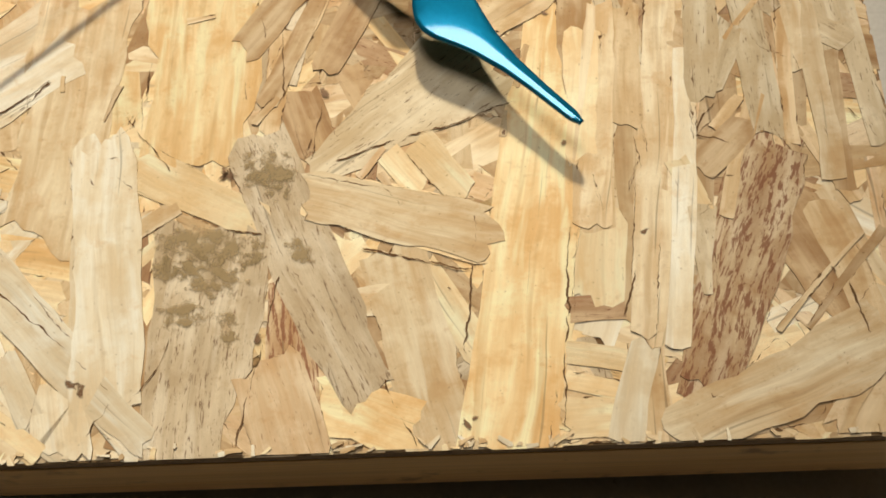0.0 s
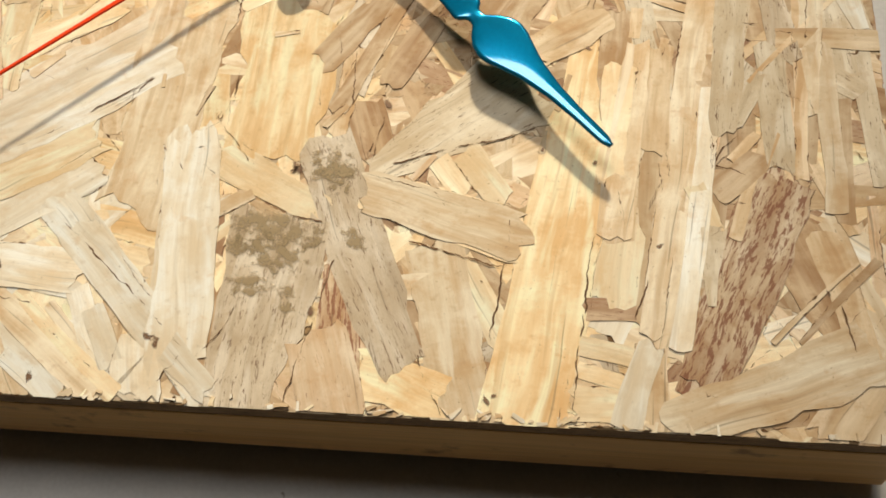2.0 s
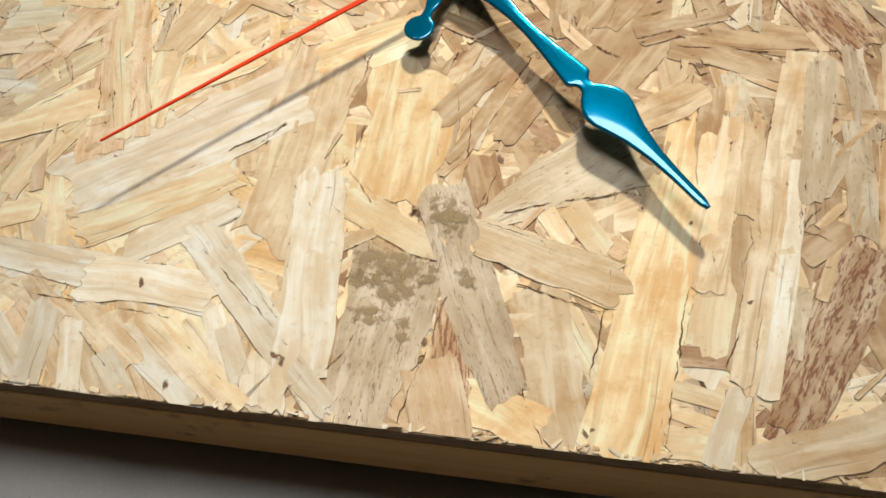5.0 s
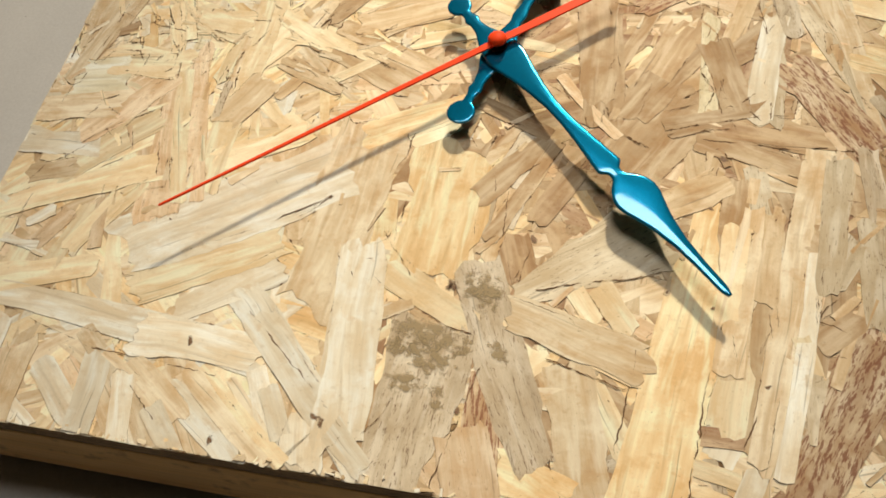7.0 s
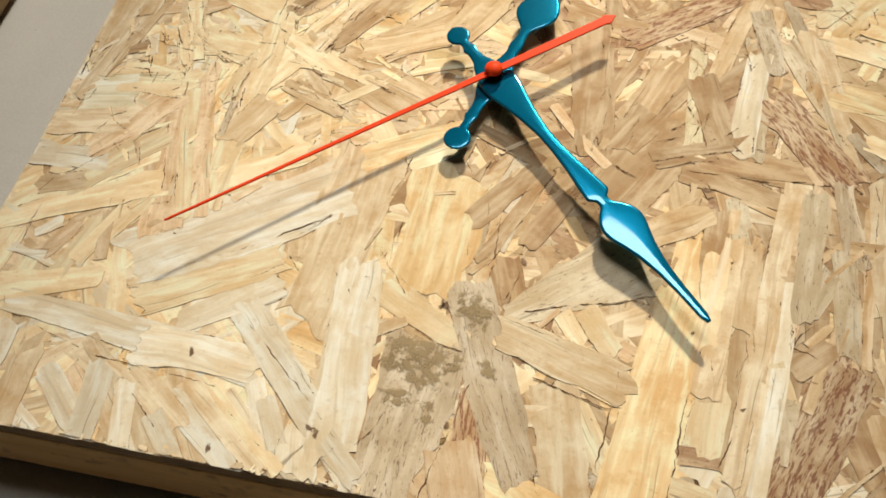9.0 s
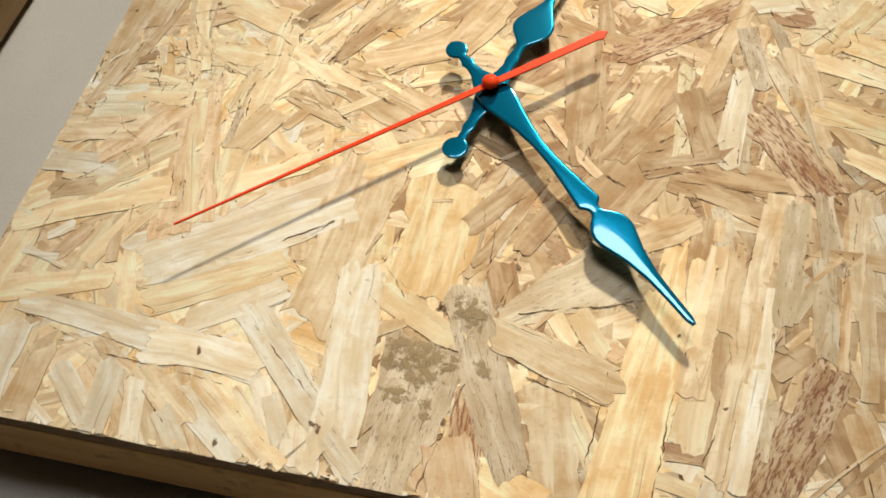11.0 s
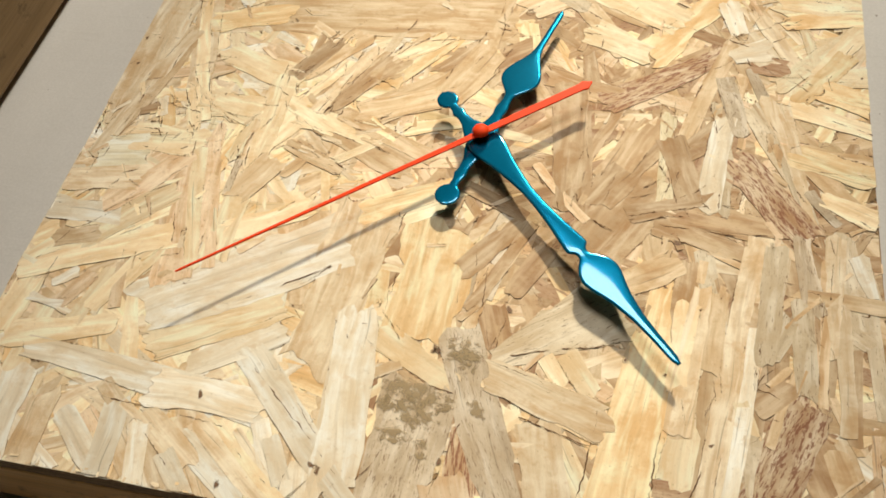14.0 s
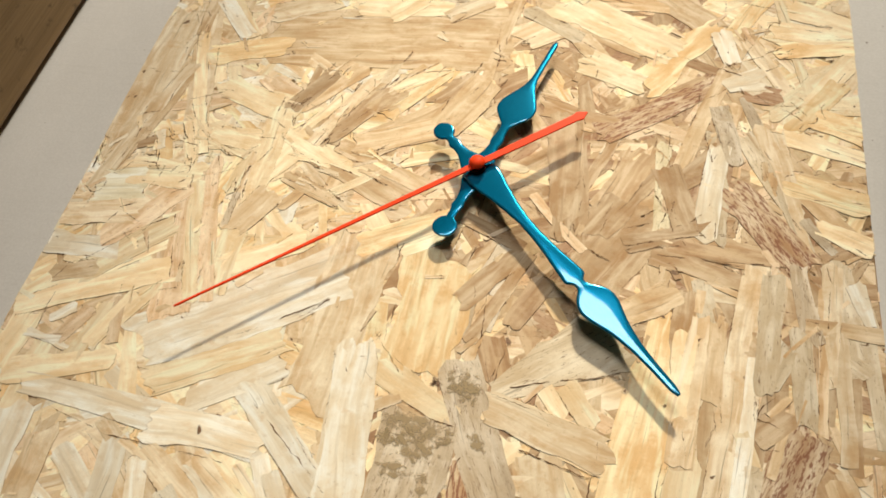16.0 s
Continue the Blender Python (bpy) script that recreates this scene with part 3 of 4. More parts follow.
strand('honey', 3.25, -14.19, 1.83, 1.31, 1.28, -19)
strand('pale', 4.23, -12.79, 4.13, 1.40, 1.62, -75)
strand('brown', 1.84, -7.58, 1.38, 1.01, 0.98, -70)
strand('cream', 4.74, -11.97, 2.16, 0.70, 0.67, -58)
strand('dun', 10.66, -6.98, 2.08, 1.21, 1.17, -92)
strand('dun', 8.79, -2.25, 3.01, 1.23, 1.20, -11)
strand('dun', 11.31, -3.76, 2.12, 1.61, 1.55, -78)
strand('grey', 1.42, -4.87, 3.31, 1.26, 1.20, -104)
strand('tan', -4.96, -0.13, 4.91, 1.59, 1.50, -28)
strand('rustpale', -10.76, -5.22, 4.90, 1.44, 1.32, -68)
strand('cream', -7.19, 1.46, 4.94, 1.52, 1.45, -121)
strand('honey', -1.94, -2.83, 3.95, 1.09, 1.10, 26)
strand('pale', -6.93, -13.74, 2.61, 1.59, 1.52, -56)
strand('white', -8.13, -14.18, 1.88, 1.14, 1.10, -53)
strand('tan', 12.68, -14.11, 1.66, 0.95, 0.97, 53)
strand('tan', 12.78, -11.66, 2.77, 0.69, 0.65, -76)
strand('tan', 1.13, -6.49, 2.38, 0.61, 0.58, -94)
strand('tan', 1.65, -5.24, 2.06, 0.57, 0.56, -113)
strand('white', -2.53, -10.73, 5.53, 1.57, 1.07, -86)
strand('honey', -0.62, -6.09, 4.18, 2.80, 2.60, -91)
strand('white', -7.27, -6.80, 7.32, 2.34, 2.52, 31)
strand('cream', -7.54, -8.98, 4.53, 1.61, 1.39, 26)
strand('white', -6.52, -9.73, 3.09, 0.85, 1.23, 35)
strand('cream', -13.28, -5.84, 6.15, 1.25, 1.74, 42)
strand('greyspeck', 3.79, -7.54, 4.19, 0.68, 3.01, 36)
strand('cream', 3.91, -8.80, 1.10, 0.56, 0.55, -53)
strand('cream', 4.79, -8.87, 1.38, 0.77, 0.75, -53)
strand('mottle', 1.62, -13.02, 3.34, 0.71, 1.45, -86)
strand('cream', -0.57, -9.17, 3.17, 1.08, 0.86, -27)
strand('pale', -1.35, -9.70, 0.84, 0.44, 0.44, 32)
strand('cream', 3.92, -10.00, 3.40, 1.21, 1.41, -17)
strand('honey', 6.82, -9.82, 10.20, 2.02, 1.91, 81)
strand('greydark', 2.03, -10.85, 5.93, 1.60, 1.22, -67)
strand('pale', 8.29, -7.54, 5.66, 0.94, 0.86, -96)
strand('cream', 7.93, -11.14, 1.49, 1.05, 1.02, -98)
strand('rust', 8.04, -12.17, 1.36, 0.52, 0.52, -1)
strand('cream', 7.78, -13.13, 1.13, 0.47, 0.47, -11)
strand('cream', 7.72, -13.67, 1.08, 0.39, 0.38, -13)
strand('cream', 7.71, -14.29, 1.11, 0.83, 0.83, -1)
strand('tan', 8.72, -13.82, 1.68, 0.74, 0.89, -90)
strand('mottle', 10.65, -11.19, 5.94, 1.30, 0.82, -112)
strand('dun', 10.15, -10.54, 2.50, 0.63, 0.22, -91)
strand('pale', 9.76, -7.82, 10.22, 1.00, 0.88, -97)
strand('tan', 9.56, -7.57, 4.16, 0.49, 0.46, -99)
strand('tan', 8.60, -10.11, 4.47, 0.48, 0.27, -92)
strand('dun', 10.73, -6.37, 1.59, 0.98, 0.96, -37)
strand('tan', 11.94, -7.32, 2.31, 0.67, 0.65, -81)
strand('dun', 12.07, -6.04, 2.08, 0.88, 0.85, -78)
strand('dun', 12.51, -6.72, 3.27, 0.42, 0.40, -98)
strand('dun', 13.13, -7.50, 4.71, 0.70, 0.44, -93)
strand('tan', 12.68, -9.12, 2.16, 0.35, 0.33, -66)
strand('greyspeck', 13.77, -7.19, 3.43, 0.49, 0.46, -86)
strand('dun', 12.69, -11.76, 2.49, 0.21, 0.14, -132)
strand('greyspeck', 12.96, -4.52, 3.80, 0.95, 0.88, -85)
strand('tan', 11.50, -4.90, 2.57, 0.26, 0.26, -135)
strand('white', -9.51, -11.32, 8.95, 0.80, 1.23, -6)
strand('white', -3.70, -12.19, 6.65, 1.06, 0.79, -45)
strand('cream', -5.03, -13.56, 3.86, 0.37, 0.40, -36)
strand('white', -4.41, -13.23, 2.36, 0.61, 0.59, -64)
strand('pale', -4.79, -13.30, 2.02, 0.31, 0.30, -44)
strand('white', -3.21, -14.20, 1.38, 0.84, 0.82, -38)
strand('white', -2.23, -13.86, 1.81, 0.41, 0.40, -42)
strand('pale', -9.72, -12.43, 2.20, 0.56, 0.54, -40)
strand('white', -12.19, -14.24, 2.54, 0.75, 0.72, -32)
strand('white', -10.50, -13.83, 2.46, 0.85, 0.82, -41)
strand('pale', -9.12, -13.68, 2.43, 0.70, 0.67, -49)
strand('pale', -7.70, -13.99, 2.25, 0.96, 0.92, -54)
strand('cream', -15.22, -9.40, 2.18, 1.22, 1.26, 84)
strand('pale', -15.38, 3.78, 8.93, 2.33, 1.50, -88)
strand('pale', -13.23, 5.15, 7.46, 1.25, 1.11, -76)
strand('tan', -14.31, 1.94, 6.28, 1.17, 0.89, -103)
strand('cream', -13.86, -5.96, 5.44, 1.17, 1.22, 45)
strand('rustpale', -10.43, -4.09, 6.74, 1.54, 1.57, 98)
strand('rustpale', -12.34, -3.13, 3.24, 1.69, 1.77, 67)
strand('pale', -13.70, -2.42, 2.04, 1.52, 1.49, -24)
strand('pale', -14.76, -3.08, 2.37, 1.56, 1.59, 47)
strand('white', -14.19, -5.27, 3.31, 1.23, 0.72, -6)
strand('cream', -8.70, -4.34, 4.20, 1.21, 0.97, 91)
strand('cream', -12.51, -1.09, 2.59, 1.37, 0.93, -4)
strand('cream', -8.89, 0.09, 3.93, 1.27, 1.23, 79)
strand('cream', -11.97, 0.26, 1.70, 0.65, 0.63, -72)
strand('honey', -13.17, 0.18, 1.62, 0.72, 0.70, -68)
strand('cream', -10.31, 0.75, 2.06, 1.30, 1.27, -17)
strand('cream', -5.95, 0.29, 3.32, 1.11, 1.07, -16)
strand('tan', -3.72, 1.29, 2.90, 0.84, 0.86, 36)
strand('cream', -7.12, -4.47, 2.96, 1.03, 1.04, 28)
strand('cream', -12.38, -4.84, 3.45, 0.57, 0.59, 51)
strand('rustpale', -13.22, -8.44, 1.40, 0.63, 0.64, 59)
strand('cream', -12.51, -8.56, 2.17, 0.68, 0.71, 76)
strand('cream', -13.00, -10.00, 3.42, 1.08, 0.92, 17)
strand('white', -13.87, -9.16, 1.69, 0.35, 0.13, -13)
strand('cream', -11.30, -7.33, 1.87, 0.69, 0.70, 62)
strand('tan', -6.26, -1.17, 1.95, 0.36, 0.35, -29)
strand('tan', -6.91, -1.88, 1.13, 0.48, 0.49, 55)
strand('cream', -4.41, -0.67, 2.76, 0.42, 0.35, 38)
strand('cream', -1.45, -3.30, 1.56, 0.68, 0.68, 33)
strand('pale', -9.59, 8.97, 2.55, 1.27, 1.27, 22)
strand('cream', -4.93, 9.32, 4.25, 1.40, 1.05, 2)
strand('cream', -12.30, 8.15, 3.00, 0.64, 0.62, -54)
strand('honey', -11.43, 5.87, 3.30, 1.36, 1.35, 15)
strand('cream', -9.88, 3.15, 3.56, 1.23, 1.61, -21)
strand('cream', -10.21, 0.82, 1.76, 1.39, 1.10, 3)
strand('pale', -8.68, 0.19, 4.18, 1.17, 1.10, 90)
strand('cream', -11.38, 0.88, 3.13, 0.21, 0.20, -34)
strand('tan', -7.07, 4.20, 3.08, 1.22, 1.25, 49)
strand('tan', -5.69, 2.69, 3.91, 1.12, 1.16, 53)
strand('cream', -5.32, 2.75, 2.82, 0.30, 0.30, 46)
strand('honey', -3.38, 4.18, 3.29, 1.11, 1.15, 55)
strand('tan', -3.48, 2.12, 3.65, 1.14, 1.16, 34)
strand('cream', -7.05, 0.87, 2.98, 1.08, 1.04, -31)
strand('tan', -6.35, -1.40, 2.45, 0.54, 0.52, -24)
strand('tan', -3.71, 0.02, 4.39, 0.76, 0.72, -24)
strand('pale', -3.76, 4.65, 2.25, 0.98, 1.00, 49)
strand('dun', -1.56, 4.41, 2.00, 1.15, 1.17, 49)
strand('tan', -0.18, 7.57, 5.41, 0.57, 0.45, 81)
strand('dun', -7.89, 4.12, 1.96, 0.33, 0.32, -94)
strand('cream', -1.98, 0.76, 2.16, 0.71, 0.71, 18)
strand('pale', 1.91, 8.83, 2.99, 1.64, 1.66, 37)
strand('tan', 3.51, 8.86, 5.30, 1.37, 1.30, -27)
strand('tan', 4.00, 6.82, 2.98, 0.95, 0.91, -56)
strand('tan', 5.13, 10.55, 2.96, 1.20, 1.18, -4)
strand('tan', 7.46, 10.12, 2.67, 1.40, 1.35, -40)
strand('honey', 7.37, 7.40, 4.66, 1.59, 1.43, 54)
strand('dun', 3.41, 3.59, 2.57, 1.24, 1.21, -17)
strand('mottle', 6.70, 4.42, 5.44, 1.34, 0.98, 35)
strand('tan', 14.54, 10.61, 2.17, 0.76, 0.76, -159)
strand('cream', 12.57, 8.84, 3.16, 1.33, 1.29, -13)
strand('cream', 12.94, 10.12, 2.67, 1.22, 1.19, -25)
strand('honey', 10.07, 10.04, 3.00, 0.88, 0.91, 61)
strand('pale', 9.49, 7.22, 3.31, 0.55, 1.31, -61)
strand('tan', 8.79, 5.10, 8.19, 0.63, 0.84, 72)
strand('pale', 10.76, 7.05, 3.75, 0.66, 0.62, -64)
strand('cream', 12.48, 6.11, 4.66, 0.84, 0.76, 47)
strand('cream', 12.59, 2.90, 3.30, 1.04, 0.81, -18)
strand('tan', 12.81, 0.99, 2.63, 0.94, 0.92, -6)
strand('cream', 13.09, 5.09, 2.34, 1.04, 1.03, 6)
strand('rust', 10.53, 5.41, 1.24, 0.94, 0.93, -8)
strand('tan', 9.24, 3.25, 3.17, 0.73, 0.54, 78)
strand('greyspeck', 10.77, 1.30, 3.68, 0.88, 0.70, -64)
strand('greydark', 10.23, 4.04, 2.32, 0.40, 0.52, -70)
strand('rustpale', 9.53, 0.06, 1.60, 0.93, 0.91, -27)
strand('dun', 5.58, 0.45, 3.11, 1.30, 1.36, 66)
strand('dun', 6.75, 0.93, 3.31, 0.62, 0.58, -81)
strand('dun', 8.33, 1.79, 1.75, 0.55, 0.56, 54)
strand('brown', 7.67, 0.52, 1.85, 0.56, 0.56, 37)
strand('cream', 11.88, 8.05, 6.58, 0.56, 0.38, -79)
strand('dun', 3.46, -0.03, 4.71, 1.59, 1.36, -84)
strand('dun', 5.66, -0.16, 4.05, 1.54, 1.61, 60)
strand('greyspeck', 6.92, 0.25, 4.08, 0.61, 0.65, 91)
strand('greyspeck', 8.80, 0.66, 5.08, 0.88, 0.98, -90)
strand('greyspeck', 11.15, 0.68, 5.52, 0.87, 0.49, -73)
strand('rust', 10.68, -1.23, 3.49, 1.47, 1.38, -50)
strand('dun', 7.09, -1.93, 2.70, 0.60, 0.61, 27)
strand('dun', 8.41, -3.16, 3.29, 1.14, 0.63, -17)
strand('brown', 9.04, -2.40, 3.41, 0.63, 0.62, -4)
strand('tan', 12.84, -0.44, 3.25, 1.02, 0.62, -49)
strand('tan', 13.18, 0.42, 1.78, 0.73, 0.73, 4)
strand('greyspeck', 13.68, -4.20, 1.96, 0.60, 0.33, -76)
strand('dun', 12.82, -5.02, 2.23, 0.41, 0.40, -3)
strand('greyspeck', 12.81, -5.89, 1.80, 0.66, 0.64, -38)
strand('brown', 12.82, -2.01, 0.85, 0.59, 0.60, 23)
strand('dun', 11.75, -3.49, 1.88, 0.86, 0.83, -52)
strand('greyspeck', 10.72, -4.37, 2.57, 0.75, 0.72, -99)
strand('dun', 7.88, -5.78, 3.01, 0.77, 0.73, -92)
strand('greyspeck', 8.71, -5.43, 3.41, 0.72, 0.67, -80)
strand('dun', 1.27, -4.50, 2.81, 0.83, 0.85, 51)
strand('dun', 1.73, -5.20, 3.99, 0.52, 0.55, 67)
strand('brown', 2.65, -5.34, 1.92, 0.79, 0.81, 64)
strand('brown', 1.02, -2.56, 2.50, 0.59, 0.57, -25)
strand('rustpale', 3.27, -1.79, 3.01, 0.37, 0.35, -48)
strand('brown', 7.47, -3.40, 0.58, 0.25, 0.24, -65)
strand('white', 8.45, -13.85, 1.77, 0.73, 0.63, 74)
strand('white', -6.95, -11.65, 3.70, 1.49, 1.19, -2)
strand('pale', -15.20, 4.25, 7.30, 2.33, 1.72, -92)
strand('pale', -14.35, 1.25, 7.30, 0.68, 0.77, -103)
strand('cream', -12.60, 3.35, 7.31, 0.57, 0.60, -71)
strand('tan', -13.95, 8.00, 2.40, 0.69, 0.59, -88)
strand('white', -12.65, 8.05, 2.98, 0.77, 0.83, -50)
strand('cream', -10.35, 0.85, 1.73, 0.95, 0.97, -10)
strand('cream', -11.45, 0.90, 2.92, 0.22, 0.16, -38)
strand('cream', -12.05, 0.40, 2.38, 0.59, 0.46, -68)
strand('cream', -8.55, 0.20, 4.20, 1.19, 1.09, -89)
strand('white', -13.35, 0.40, 0.85, 0.47, 0.37, -69)
strand('brown', -13.90, 0.15, 0.67, 0.36, 0.58, 27)
strand('white', -14.05, -2.15, 1.53, 1.84, 1.82, 11)
strand('cream', -12.60, -1.25, 2.60, 1.42, 1.62, 2)
strand('rustpale', -12.60, -3.00, 3.41, 1.55, 1.68, 50)
strand('pale', -14.25, -3.40, 2.73, 1.49, 1.57, 8)
strand('white', -14.20, -5.15, 2.80, 1.01, 1.11, 2)
strand('tan', -14.20, -6.30, 1.46, 0.81, 0.78, 16)
strand('cream', -12.50, -4.95, 3.61, 1.13, 1.20, 44)
strand('cream', -13.05, -6.80, 5.64, 0.76, 1.43, 25)
strand('rustpale', -10.55, -4.80, 5.60, 0.58, 0.67, 106)
strand('cream', -10.15, -4.30, 5.47, 0.57, 0.67, 108)
strand('rustpale', -9.60, -3.85, 6.17, 0.48, 0.48, 107)
strand('grey', -9.20, -2.70, 1.40, 0.30, 0.30, 90)
strand('pale', -8.40, -2.75, 1.97, 1.13, 1.32, 60)
strand('rustpale', -11.70, -8.05, 1.75, 0.46, 0.46, 103)
strand('cream', -11.85, -8.00, 2.19, 0.67, 0.71, 66)
strand('white', -13.80, -8.05, 0.78, 0.42, 0.63, 40)
strand('white', -14.15, -9.10, 1.30, 0.10, 0.30, 0)
strand('dun', -7.70, 3.85, 2.42, 0.82, 0.87, 60)
strand('dun', -5.40, 2.70, 3.16, 0.89, 1.03, 55)
strand('pale', -6.05, 2.80, 3.98, 0.62, 0.62, 65)
strand('tan', -4.40, 3.60, 1.41, 0.64, 0.71, 45)
strand('cream', -3.30, 4.95, 2.22, 0.74, 0.82, 36)
strand('tan', -1.15, 3.70, 2.91, 1.57, 1.61, 63)
strand('tan', -3.55, 1.65, 2.92, 1.21, 1.21, 22)
strand('cream', -4.80, 9.40, 1.56, 1.04, 1.18, 50)
strand('pale', -2.05, 9.55, 1.98, 0.87, 1.08, 41)
strand('cream', 4.60, 8.85, 5.41, 1.96, 1.96, -28)
strand('greyspeck', 1.90, 8.85, 2.66, 0.86, 0.86, -34)
strand('cream', 4.70, 6.15, 2.64, 1.58, 1.17, -25)
strand('white', 9.15, 8.05, 1.77, 0.84, 0.72, -74)
strand('white', 9.80, 6.05, 1.30, 0.78, 1.33, 23)
strand('cream', 12.55, 9.10, 2.93, 1.10, 1.12, -8)
strand('honey', 12.60, 8.25, 2.84, 0.98, 0.98, 10)
strand('cream', 13.25, 6.45, 3.19, 0.80, 0.85, 58)
strand('honey', 12.50, 5.05, 3.08, 0.81, 0.93, 54)
strand('grey', 9.20, 3.25, 2.77, 0.77, 0.77, -77)
strand('white', 8.75, 0.40, 4.23, 1.00, 0.82, 83)
strand('mottle', 10.55, -1.10, 3.66, 1.23, 1.37, -55)
strand('pale', 11.30, 0.75, 5.63, 1.20, 0.31, -78)
strand('dun', 7.20, -1.80, 3.16, 0.51, 0.60, 18)
strand('dun', 3.30, 1.05, 4.92, 1.50, 1.20, -85)
strand('honey', 12.75, 0.60, 2.62, 1.23, 1.36, -18)
strand('cream', 13.15, -1.25, 1.66, 0.67, 1.08, -25)
strand('grey', 12.35, -1.30, 1.50, 0.48, 0.42, -53)
strand('greyspeck', 12.60, -3.60, 2.47, 0.61, 0.70, 76)
strand('white', 13.65, -4.25, 1.96, 0.68, 0.22, -75)
strand('dun', 7.40, -0.10, 2.72, 1.13, 1.01, -73)
strand('tan', 6.65, -4.85, 2.02, 1.20, 1.28, 33)
strand('honey', 13.40, 4.00, 1.71, 1.14, 1.23, -21)
strand('white', -2.45, -10.90, 5.64, 1.49, 1.67, 97)
strand('white', -3.30, -12.50, 5.52, 1.13, 0.71, -44)
strand('cream', -4.80, -13.55, 3.50, 0.36, 0.42, -37)
strand('white', -4.05, -13.30, 1.39, 0.67, 0.58, -60)
strand('white', -3.00, -14.10, 1.02, 1.10, 1.49, -79)
strand('rustpale', 1.50, -13.95, 1.80, 1.55, 1.45, 109)
strand('pale', 3.85, -9.95, 3.67, 1.20, 1.33, -17)
strand('white', -13.50, -13.45, 3.13, 1.26, 1.16, -83)
strand('pale', -12.35, -13.75, 2.50, 1.09, 0.99, -88)
strand('white', -9.70, -13.65, 2.51, 0.98, 0.88, -85)
strand('white', -8.55, -13.90, 1.87, 0.77, 0.67, -74)
strand('pale', -7.75, -13.20, 2.08, 0.78, 1.00, -35)
strand('white', -7.05, -14.30, 1.63, 0.79, 0.65, -47)
strand('white', -6.05, -13.90, 2.80, 0.72, 0.64, -35)
strand('pale', -9.00, -12.65, 1.39, 0.31, 0.31, -30)
strand('pale', -5.50, -13.55, 3.66, 0.66, 0.72, -35)
strand('tan', 8.85, -6.65, 2.70, 0.70, 0.80, 88)
strand('dun', 10.65, -8.80, 1.20, 0.78, 0.71, 42)
strand('greyspeck', 10.70, -6.55, 1.43, 1.03, 1.03, 65)
strand('greyspeck', 11.65, -6.90, 3.20, 0.71, 0.81, 92)
strand('tan', 11.05, -9.00, 2.75, 0.35, 0.41, 71)
strand('cream', 9.90, -9.65, 1.17, 0.48, 0.44, -70)
strand('pale', 8.20, -7.75, 5.14, 0.81, 0.71, 83)
strand('tan', 12.25, -6.20, 5.21, 0.30, 0.40, 87)
strand('pale', 12.75, -7.45, 4.30, 0.60, 0.60, 91)
strand('pale', 9.35, -8.00, 9.29, 0.51, 0.61, 82)
strand('white', 9.70, -9.70, 6.45, 0.50, 0.50, 83)
strand('greyspeck', 10.05, -11.05, 1.70, 0.60, 0.20, -93)
strand('grey', 11.80, -4.10, 2.83, 0.64, 0.74, -82)
strand('greyspeck', 10.60, -5.35, 4.32, 0.80, 0.80, -95)
strand('pale', 12.50, -4.80, 4.42, 0.70, 0.59, -95)
strand('tan', 12.95, -5.05, 2.30, 0.60, 0.60, -2)
strand('tan', 12.10, -5.05, 3.05, 0.14, 0.14, -131)
strand('cream', 7.90, -7.30, 2.81, 0.80, 0.90, -94)
strand('mottle', 10.75, -11.45, 4.88, 1.08, 1.47, 67)
strand('pale', 11.20, -13.80, 4.31, 1.04, 1.82, 22)
strand('tan', 12.20, -11.80, 2.55, 0.14, 0.07, 45)
strand('mud', -0.95, -10.90, 1.10, 0.80, 0.70, 20)
strand('mud', 0.35, -12.20, 1.00, 0.60, 0.50, -78)
strand('mud', 0.85, -10.60, 0.80, 0.50, 0.50, 60)
strand('mud', 1.09, -8.81, 1.53, 1.23, 1.08, -58)
strand('mud', -0.29, -10.38, 2.74, 1.20, 0.74, -11)
strand('mud', -0.59, -11.88, 1.38, 0.97, 0.54, -0)
strand('mud', 1.81, -10.63, 0.79, 0.60, 0.59, -31)
strand('mud', -0.20, -11.08, 1.88, 1.10, 0.85, -11)
strand('mud', 1.10, -8.90, 1.12, 0.77, 0.76, -25)

# dark knots and the painted shade of the gaps between shavings
knot(8.90, -10.59, 0.09)
knot(7.43, -8.50, 0.10)
knot(0.15, -8.76, 0.20)
knot(5.18, -14.34, 0.11)
knot(5.32, -14.22, 0.07)
knot(-7.17, -11.58, 0.14)
knot(-5.61, -14.34, 0.16)
knot(-14.97, 7.50, 0.20)
knot(-15.71, 4.15, 0.12)
knot(7.49, -3.47, 0.16)
knot(-15.48, 2.63, 0.10)
knot(0.06, -8.80, 0.14)
knot(2.24, -6.92, 0.14)
knot(-2.65, -13.39, 0.20)
knot(-2.89, -13.23, 0.18)
knot(0.98, -12.46, 0.14)
knot(6.17, -8.18, 0.07)
knot(13.45, -14.18, 0.16)
knot(13.91, 5.15, 0.07)
knot(-1.16, -0.79, 0.05)
knot(-10.96, 1.37, 0.06)
knot(7.20, -5.27, 0.10)
knot(4.90, -11.59, 0.04)
knot(12.46, -11.60, 0.07)
crack_shade(1.38, -11.16, 1.08, -12.58)
crack_shade(1.08, -12.58, 0.61, -14.64)
crack_shade(2.52, -8.60, 3.82, -8.21)
crack_shade(3.82, -8.21, 5.74, -7.71)
crack_shade(-1.83, -5.80, -1.86, -6.68)
crack_shade(-1.86, -6.68, -2.14, -7.45)
crack_shade(-2.14, -7.45, -2.51, -7.70)
crack_shade(0.10, -10.02, 0.97, -10.20)
crack_shade(-0.88, -12.38, -1.06, -13.01)
crack_shade(-1.06, -13.01, -1.65, -13.68)
